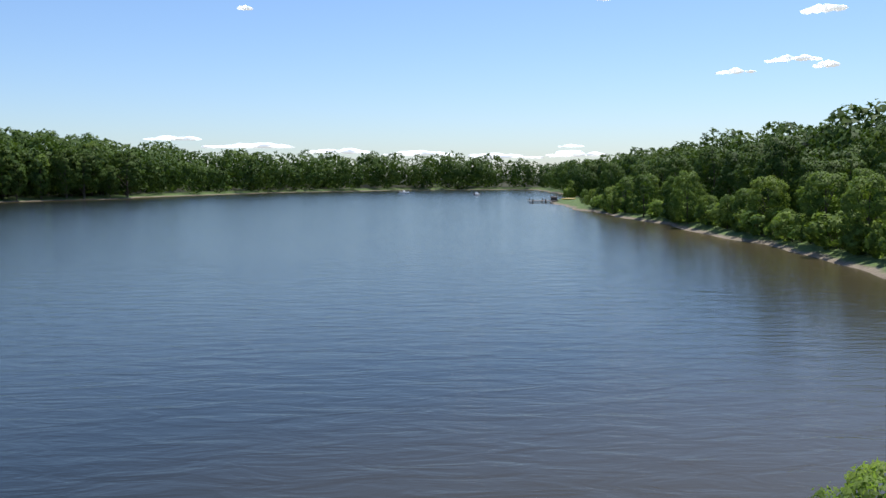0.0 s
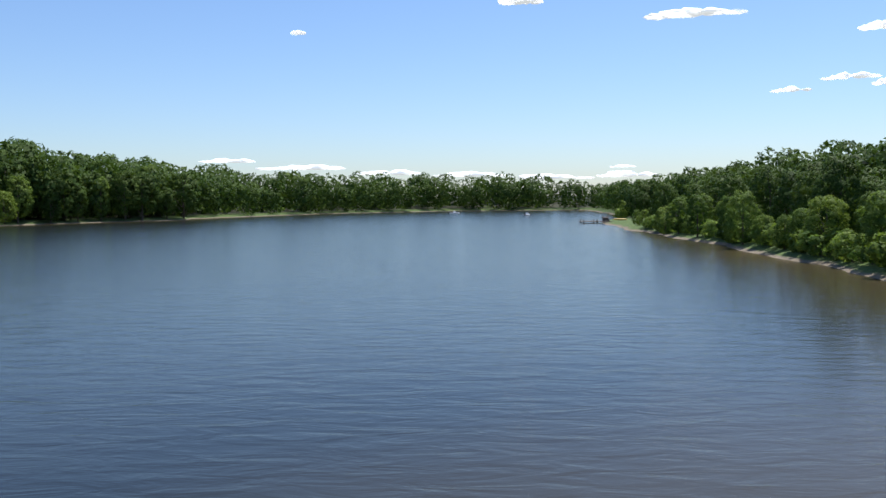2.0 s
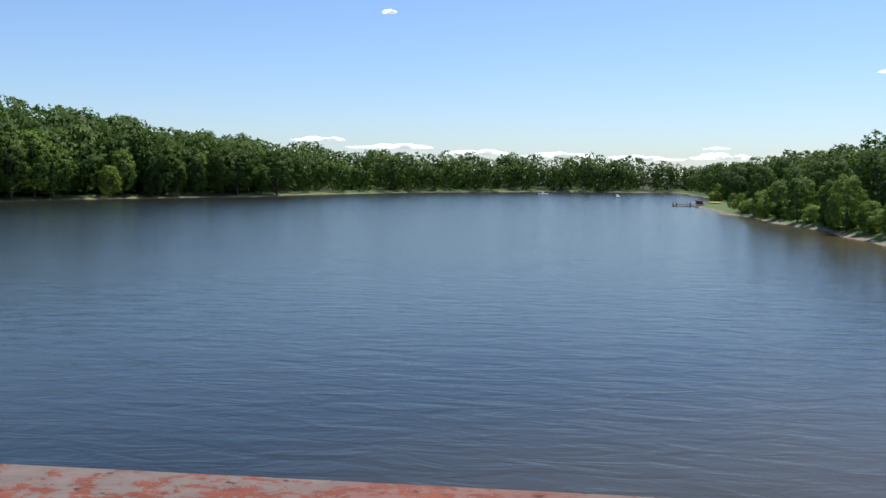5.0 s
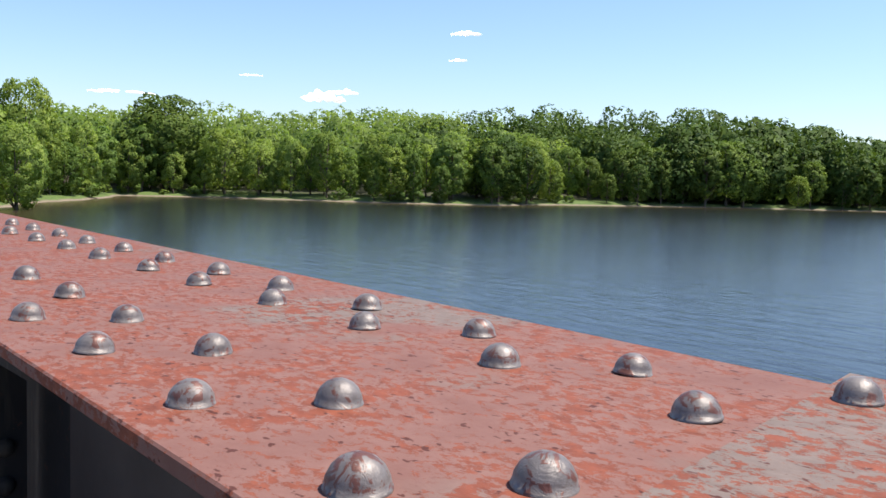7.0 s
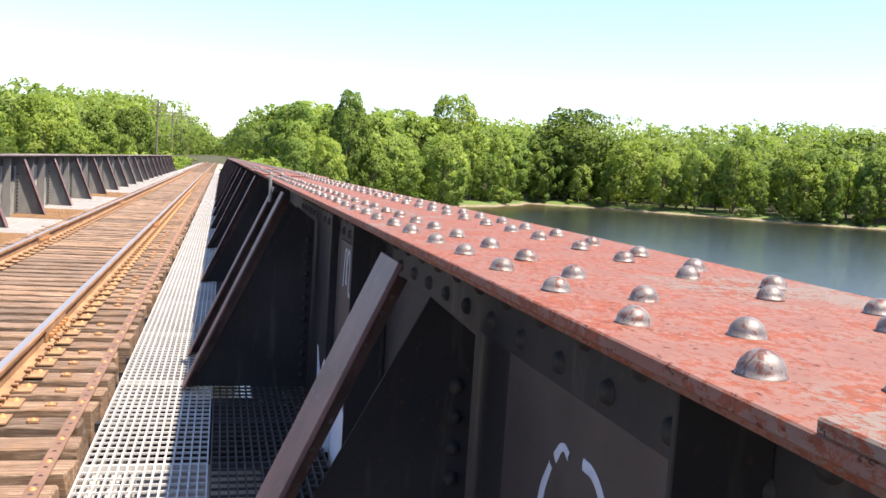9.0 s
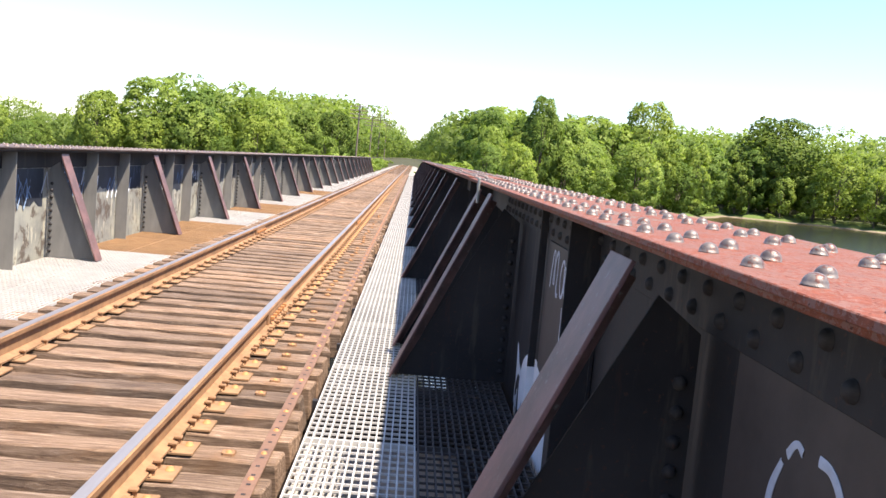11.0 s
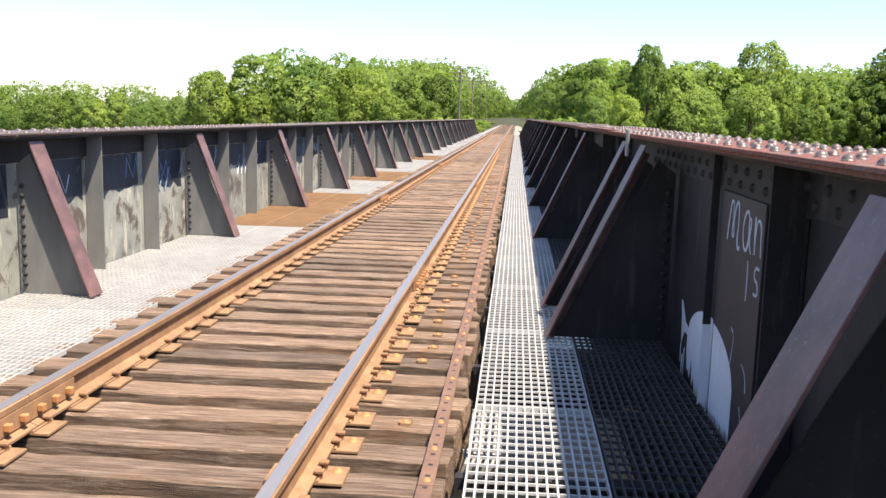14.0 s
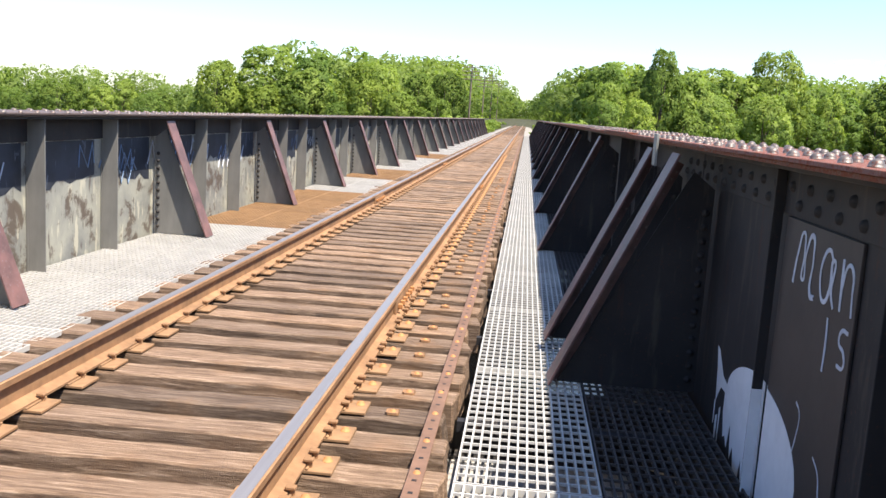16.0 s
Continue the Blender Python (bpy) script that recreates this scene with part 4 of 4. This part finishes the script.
def far_woods():
    """Woods behind the first rows and all round the far end of the lake, in one mesh."""
    rnd = np.random.default_rng(77)
    az = np.radians(rnd.uniform(-62, 150, 90000))
    r = 40 + 960 * rnd.random(90000) ** 1.1
    p = np.stack([EYE[0] + r * np.cos(az), EYE[1] + r * np.sin(az)], 1)
    d = shore_distance(p)
    ok = (d > np.where(r > 250, 5.0, 19.0)) & (d < np.where(r > 330, 55, 95)) & (np.abs(p[:, 0]) > 9.5)
    ok |= (np.abs(p[:, 0]) > 8.5) & (np.abs(p[:, 0]) < 55) & (p[:, 1] > 150) & (p[:, 1] < 640) & (d > 5) & (np.abs(p[:, 0]) < 34)
    ok |= (np.abs(p[:, 0]) < 12) & (p[:, 1] > 590) & (p[:, 1] < 680)
    ok &= ~((p[:, 0] > 185) & (p[:, 0] < 234) & (p[:, 1] < -28) & (p[:, 1] > -52))
    pts = np.c_[p, d, r][ok]
    cell, keep = set(), []
    for q in pts:
        g = 7.2 if q[3] < 330 else 9.5
        key = (int(q[0] // g), int(q[1] // g), g)
        if key not in cell:
            cell.add(key)
            keep.append(q)
    keep = np.array(keep)
    z = land(keep[:, :2])
    shapes = []
    for k in range(10):
        r2 = np.random.default_rng(500 + k)
        lb = crown_lobes(r2, 11, 4.3, 0.6, 24, 0.3, 1.3)
        shapes.append(leaf_cloud(r2, lb, 800, 0.50))
    far_shapes = []
    for k in range(10):
        r2 = np.random.default_rng(700 + k)
        far_shapes.append(leaf_cloud(r2, crown_lobes(r2, 11, 4.8, 0.3, 16, 0.3, 1.3), 420, 0.62))
    near_shapes = []
    for k in range(5):
        r2 = np.random.default_rng(600 + k)
        near_shapes.append(leaf_cloud(r2, crown_lobes(r2, 11, 4.3, 0.6, 36, 0.3, 1.15), 2200, 0.29))
    out, soft = [], []
    for i, (q, zz) in enumerate(zip(keep, z)):
        s = rnd.choice((0.75, 0.95, 1.1, 1.3)) * rnd.uniform(0.9, 1.1) * (0.50 if q[0] < -36 else 0.85 if q[0] < 30 and q[1] > 60 else 1.05)
        s *= 1 + 0.3 * math.exp(-((math.degrees(math.atan2(q[1] - EYE[1], q[0] - EYE[0])) - 31) / 8.5) ** 2)
        s *= skyline(math.degrees(math.atan2(q[1] - EYE[1], q[0] - EYE[0])))
        a = rnd.uniform(0, 6.28)
        v, nr = shapes[i % 10]
        if q[3] > 330:
            v, nr = far_shapes[i % 10]
            s = min(1.15 * s, 1.7)
        elif q[3] < 125 and q[2] < 45:
            v, nr = near_shapes[i % 5]
        elif q[2] > 45:
            v, nr = v[:1500], nr[:1500]      # thinner where only the tops show
        soft.append(np.stack([nr[:, 0] * math.cos(a) - nr[:, 1] * math.sin(a), nr[:, 0] * math.sin(a) + nr[:, 1] * math.cos(a), nr[:, 2]], 1))
        c, sn = math.cos(a), math.sin(a)
        out.append(np.stack([(v[:, 0] * c - v[:, 1] * sn) * s + q[0], (v[:, 0] * sn + v[:, 1] * c) * s + q[1], v[:, 2] * s + zz], 1))
    # bearings nearer the sun take the darker leaves, backlight put into colour
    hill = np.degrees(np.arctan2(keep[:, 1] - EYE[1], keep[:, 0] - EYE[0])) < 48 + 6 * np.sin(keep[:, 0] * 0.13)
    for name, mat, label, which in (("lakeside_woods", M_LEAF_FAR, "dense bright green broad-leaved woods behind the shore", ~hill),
                                    ("hill_woods", M_LEAF_FAR_BACKLIT, "dense dark green broad-leaved woods on the hills round the lake, darkened as backlit", hill)):
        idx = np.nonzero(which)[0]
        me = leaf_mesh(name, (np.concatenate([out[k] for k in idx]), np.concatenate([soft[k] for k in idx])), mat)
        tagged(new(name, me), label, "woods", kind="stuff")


far_woods()


# ---- clouds ----
def cloud_material():
    m, nt, b, ln = material("cloud_white")
    b.inputs["Base Color"].default_value = (0.95, 0.95, 0.95, 1)
    b.inputs["Roughness"].default_value = 1.0
    v = coords(nt)
    n = noise_tex(nt, v, 0.008, 5, 0.6)
    ln.new(ramp(nt, n, [(0.34, (0, 0, 0)), (0.55, (1, 1, 1))]), b.inputs["Alpha"])
    # slight glow of its own, for sunlight scattered inside the cloud
    b.inputs["Emission Color"].default_value = (1, 1, 1, 1)
    b.inputs["Emission Strength"].default_value = 0.5
    return m


M_CLOUD = cloud_material()


def cloud(az, el, wide, high, seed, dist=3800):
    rnd = random.Random(seed)
    bm = bmesh.new()
    w, h = dist * radians(wide) / 2, dist * radians(high) / 2
    for k in range(11):
        u = rnd.uniform(-1, 1)
        s = (1 - abs(u) ** 2) * rnd.uniform(0.5, 1.0)
        m = Matrix.Translation((0, u * w, h * (0.5 * s - 0.2))) @ Matrix.Diagonal((h * 1.5, w * 0.30, h * max(0.25, s * 0.75), 1))
        bmesh.ops.create_icosphere(bm, subdivisions=2, radius=1.0, matrix=m)
    for v in bm.verts:
        k = noise.noise(v.co * (2.2 / h))
        v.co += Vector((0, 0.15 * w, 0.45 * h)) * k * 0.6
    ob = new("cloud", finish(bm, "cloud", M_CLOUD, True))
    a, e = radians(az), radians(el)
    ob.matrix_world = pose(EYE[0] + dist * math.cos(e) * math.cos(a), EYE[1] + dist * math.cos(e) * math.sin(a), EYE[2] + dist * math.sin(e), 0, 0, az)
    tagged(ob, "small white fair-weather cloud in the blue sky", "cloud", "clouds")


for i, c in enumerate([(-14.1, 11.2, 5.2, 0.9), (-3.1, 12.4, 3.0, 0.8), (-24.8, 9.7, 2.3, 0.8), (-23.0, 6.95, 2.6, 0.6), (-24.9, 6.5, 1.5, 0.6), (-19.8, 6.35, 2.2, 0.5), (-33, 11, 5, 1.0),
                       (11.0, 10.5, 1.2, 0.4), (15.3, 2.5, 3.2, 0.45), (10.5, 2.05, 5.5, 0.5), (5.2, 1.7, 4.5, 0.55), (0.1, 1.55, 4.5, 0.5), (-5.0, 1.35, 5.0, 0.5), (-10.1, 1.45, 3.4, 0.7), (-9.8, 2.0, 1.4, 0.25),
                       (48.9, 9.05, 1.7, 0.45), (49.3, 7.4, 1.1, 0.3), (58.0, 4.7, 2.4, 1.1), (56.6, 5.1, 1.6, 0.5), (70.1, 4.45, 3.2, 0.35), (62.5, 5.9, 1.4, 0.2), (84, 12, 8, 0.9)]):
    cloud(*c, 900 + i)


# ---- marks on the girder ----
def flat_patch(name, outline, mat, label, x, parent_at=None):
    """A thin layer of paint on the right web; outline in (y, z)."""
    v = [(x, y, z) for y, z in outline] + [(x - 0.002, y, z) for y, z in outline]
    n = len(outline)
    f = [tuple(range(n)), tuple(range(2 * n - 1, n - 1, -1))] + [(i, (i + 1) % n, n + (i + 1) % n, n + i) for i in range(n)]
    bm = bmesh.new()
    vs = [bm.verts.new(q) for q in v]
    for q in f:
        bm.faces.new([vs[i] for i in q])
    bmesh.ops.triangulate(bm, faces=bm.faces)
    o = part(name, finish(bm, name, mat), girder_right, label)
    o.matrix_world = Matrix.Identity(4)
    o.matrix_parent_inverse = Matrix.Translation((-XR, 0, 0.75))
    return o


def paint_marks():
    rnd = random.Random(9)
    x = XR - 0.0095
    # splash of white paint: round top, ragged foot
    def splash(y0, y1, depth):
        """The part of the splash between y0 and y1."""
        n = 16
        ys = [y1 + (y0 - y1) * k / n for k in range(n + 1)]
        top = [(y, 0.17 + 0.315 * max(0.0, 1 - ((y - 6.73) / 0.635) ** 2) ** 0.42) for y in ys]
        foot = [(y, -0.14 + (0.0 if k % 2 else rnd.uniform(0.02, 0.18)) + 0.16 * max(0.0, (y - 6.9) / 0.5)) for k, y in enumerate(reversed(ys))]
        flat_patch("paint_splash", top + foot, M_WHITE, "white paint splash with dripping edge", depth)

    splash(6.67, 7.36, x)
    splash(6.605, 6.64, x)
    splash(6.10, 6.595, XR - 0.0225)
    flat_patch("paint_splash", [(7.62, 0.41), (7.57, 0.40), (7.44, 0.29), (7.33, 0.27), (7.35, 0.22), (7.46, 0.22), (7.55, 0.12), (7.58, 0.30)], M_WHITE, "white paint streak", x)
    for y, z0, z1, w in ((7.50, -0.22, 0.06, 0.020), (7.44, -0.10, 0.12, 0.014), (7.56, -0.02, 0.13, 0.012)):
        flat_patch("paint_drip", [(y - w, z1), (y + w, z1 - 0.02), (y + 0.4 * w, z0), (y - 0.5 * w, z0 + 0.02)], M_WHITE, "thin white paint drip", x)
    yst = 8.05 - (8.05 - 3.79) / 3 + 0.02
    bx = Boxes().box(XR - 0.077, XR - 0.030, yst - 0.009, yst - 0.0065, -0.04, 0.46)
    o = part("paint_splash", bx.mesh("paint_splash", M_WHITE), girder_right, "white paint on the stiffener")
    o.matrix_parent_inverse = Matrix.Translation((-XR, 0, 0.75))
    # splice plate carrying the sprayed words
    sp = Boxes().box(XR - 0.022, XR - 0.009, 5.74, 6.60, -0.6, ZR - 0.27)
    o = part("splice_plate", sp.mesh("splice_plate", M_DARK2, 0.002), girder_right, "brown splice plate")
    o.matrix_parent_inverse = Matrix.Translation((-XR, 0, 0.75))

    def sprayed(name, strokes, x, label, thick=0.011):
        """A word or mark sprayed freehand; each stroke is a run of (y, z) that the line rounds off."""
        cu = bpy.data.curves.new(name, "CURVE")
        cu.dimensions = "3D"
        cu.bevel_depth = thick
        cu.bevel_resolution = 1
        for run in strokes:
            sp = cu.splines.new("BEZIER")
            sp.bezier_points.add(len(run) - 1)
            for q, (y, z) in zip(sp.bezier_points, run):
                q.co = (x, y - 0.04, z)
                q.handle_left_type = q.handle_right_type = "AUTO"
                q.radius = rnd.uniform(0.7, 1.25)
        cu.materials.append(M_CHALK)
        o = new(name, cu)
        o.parent = girder_right
        o.matrix_parent_inverse = Matrix.Translation((-XR, 0, 0.75)) @ Matrix.Translation((x, 0, 0)) @ Matrix.Diagonal((0.15, 1, 1, 1)) @ Matrix.Translation((-x, 0, 0))
        return tagged(o, label)

    sp = Boxes().box(XR - 0.017, XR - 0.009, 1.2, 3.53, -0.6, ZR - 0.263)
    o = part("splice_plate", sp.mesh("splice_plate", M_DARK3, 0.002), girder_right, "brown rusty doubling plate")
    o.matrix_parent_inverse = Matrix.Translation((-XR, 0, 0.75))
    xs = XR - 0.0235
    sprayed("writing", [
        [(6.47, 0.99), (6.44, 1.12), (6.39, 1.205), (6.36, 1.13), (6.355, 1.02), (6.34, 1.13), (6.28, 1.205), (6.25, 1.12), (6.245, 0.98), (6.20, 0.975)],
        [(6.03, 1.14), (6.08, 1.18), (6.14, 1.13), (6.14, 1.03), (6.09, 0.985), (6.04, 1.04), (6.025, 1.15), (6.02, 1.03), (5.985, 0.98)],
        [(5.93, 1.17), (5.925, 1.08), (5.92, 0.985)], [(5.918, 1.07), (5.88, 1.155), (5.835, 1.14), (5.82, 1.06), (5.81, 0.985)]], xs, "pale hand-sprayed word")
    sprayed("writing", [[(6.02, 0.94), (6.01, 0.84), (6.015, 0.74)], [(5.81, 0.93), (5.87, 0.925), (5.885, 0.885), (5.83, 0.855), (5.82, 0.81), (5.88, 0.80)]], xs, "faint hand-sprayed word", 0.009)
    sprayed("spray_mark", [[(6.24, 0.55), (6.19, 0.52), (6.20, 0.42), (6.23, 0.34)], [(5.99, 0.42), (5.92, 0.38), (5.89, 0.30)], [(5.98, 0.20), (5.92, 0.12)]], xs, "faint pale sprayed strokes", 0.006)
    # sprayed loop on the near panel
    sprayed("spray_loop", [[(3.31, 0.90), (3.30, 1.00), (3.26, 1.08)], [(3.24, 1.10), (3.20, 1.135), (3.17, 1.125)], [(3.10, 1.135), (3.05, 1.13), (3.00, 1.09), (2.97, 1.03), (2.96, 0.95)]],
            XR - 0.018, "pale blue-white sprayed loop", 0.013)
    # upper web darkened as flange shade, then faded scribbles, high on the other girder
    rnd = random.Random(21)
    bays = braces(-1)
    for y0, y1 in zip(bays[3:-1], bays[4:]):
        if y0 > 45:
            break
        for k in range(3):
            if y0 > 24 and rnd.random() < 0.35:
                continue
            a, b = y0 + (y1 - y0) * k / 3 + 0.10, y0 + (y1 - y0) * (k + 1) / 3 - 0.12
            low, n = rnd.uniform(0.60, 0.80), 9
            edge = [(a + (b - a) * i / n, low + rnd.uniform(-0.05, 0.05)) for i in range(n + 1)]
            bm = bmesh.new()
            vs = [bm.verts.new((XL + 0.0095, y, z)) for y, z in edge + [(b, ZL - 0.27), (a, ZL - 0.27)]]
            f = bm.faces.new(vs)
            bmesh.ops.extrude_face_region(bm, geom=[f])
            for q in vs:
                q.co.x += 0.0015
            bmesh.ops.triangulate(bm, faces=bm.faces)
            o = part("painted_patch", finish(bm, "painted_patch", M_FLANGE_SHADE), girder_left, "blue-black paint over graffiti, with the flange's shade put in")
            o.matrix_parent_inverse = Matrix.Translation((-XL, 0, 0.75))
    for k in range(16):
        cu = bpy.data.curves.new("scribble", "CURVE")
        cu.dimensions = "3D"
        cu.bevel_depth = 0.007
        y0, z0 = rnd.uniform(8.9, 21.0), rnd.uniform(0.72, 0.98)
        s = cu.splines.new("POLY")
        n = rnd.randint(5, 9)
        s.points.add(n - 1)
        for i in range(n):
            s.points[i].co = (XL + 0.012, y0 + 0.09 * i + rnd.uniform(-0.05, 0.05), z0 + (0.10 if i % 2 else -0.10) + rnd.uniform(-0.05, 0.05), 1)
        cu.materials.append(M_BLUE if k % 2 else M_CHALK)
        o = new("scribble", cu)
        o.parent = girder_left
        o.matrix_parent_inverse = Matrix.Translation((-XL, 0, 0.75))
        tagged(o, "faded sprayed scribble")


M_DARK2 = plain("brown_splice_steel", (0.042, 0.034, 0.031), 0.6, 0.0, 0.3, 7.0, 0.2)
M_DARK3 = plain("rusty_brown_plate", (0.062, 0.048, 0.041), 0.65, 0.0, 0.45, 5.0, 0.25)
paint_marks()


# ---- line-side poles ----
def utility_pole(x, y, h=10.5):
    z = float(land([(x, y)])[0])
    z = max(z, -2.5)
    t = empty("utility_pole", "old grey timber line pole with four crossarms", "utility pole", "line poles", (x, y, z))
    v, f = [], []
    tube(v, f, [(0, 0, -2.5), (0, 0, h * 0.5), (0.05, 0, h)], [0.15, 0.13, 0.10], 8)
    part("pole", mesh_of("pole", v, f, M_POLE, True), t)
    for k in range(4):
        zz = h - 0.35 - 0.55 * k
        arm = part("crossarm", Boxes().box(-1.3, 1.3, -0.16, -0.08, zz - 0.05, zz + 0.05).mesh("crossarm", M_POLE, 0.008), t)
        for xx in (-1.2, -0.8, -0.4, 0.4, 0.8, 1.2):
            part("insulator", mesh_of("insulator", *dome(0.045, 0.11, 8, 3), M_POLE, True), arm).location = (xx, -0.12, zz + 0.05)


for x, y in ((-6.6, 128), (-6.8, 168), (-7.0, 208), (-7.0, 250)):
    utility_pole(x, y)


# ---- dock, boats ----
def dock():
    x, y = 229, -34.4
    t = empty("boat_dock", "low dark timber dock at the lake edge", "dock", "", (x, y, WATER))
    part("deck", Boxes().box(-3.2, 3.2, -1, 7.5, 0.35, 0.5).mesh("deck", M_DOCK, 0.02), t)
    for px in (-2.9, 2.9):
        for py in (0.5, 3.5, 6.8):
            part("pile", Boxes().box(px - 0.12, px + 0.12, py - 0.12, py + 0.12, -3.0, 1.0).mesh("pile", M_DOCK, 0.02), t)
    s = empty("dock_hut", "small dark hut on the timber dock", "hut", "", (x + 1.2, y + 0.8, WATER + 0.5))
    part("hut_body", Boxes().box(-0.9, 0.9, -0.7, 0.7, 0.0, 0.8).mesh("hut_body", M_DOCK, 0.03), s)
    part("hut_roof", Boxes().prism_y([(-1.1, 0.8), (1.1, 0.8), (0, 1.15)], -0.85, 0.85).mesh("hut_roof", M_DARK, 0.01), s)
    k = empty("kayak", "upturned yellow kayak on the shore", "kayak", "", (x - 5, y - 2.0, float(land([(x - 5, y - 2.0)])[0])))
    bm = bmesh.new()
    bmesh.ops.create_icosphere(bm, subdivisions=3, radius=1.0, matrix=Matrix.Translation((0, 0, 0.2)) @ Matrix.Diagonal((0.4, 1.9, 0.24, 1)))
    part("hull", finish(bm, "hull", M_YELLOW, True), k)


def boat(x, y, turn):
    t = empty("motor_boat", "small white open boat far out on the lake", "boat", "boats", (x, y, WATER))
    t.rotation_euler = (0, 0, turn)
    bm = bmesh.new()
    bmesh.ops.create_icosphere(bm, subdivisions=3, radius=1.0, matrix=Matrix.Translation((0, 0, 0.35)) @ Matrix.Diagonal((0.95, 2.6, 0.6, 1)))
    for v in bm.verts:
        v.co.z = min(v.co.z, 0.55)
    part("hull", finish(bm, "hull", M_BOAT, True), t)
    part("console", Boxes().box(-0.4, 0.4, -0.5, 0.3, 0.5, 1.2).mesh("console", M_BOAT, 0.05), t)
    part("engine", Boxes().box(-0.2, 0.2, 2.3, 2.7, 0.1, 0.95).mesh("engine", M_DARK, 0.05), t)


dock()
boat(330, -20, 1.2)
boat(385, 8, 0.4)
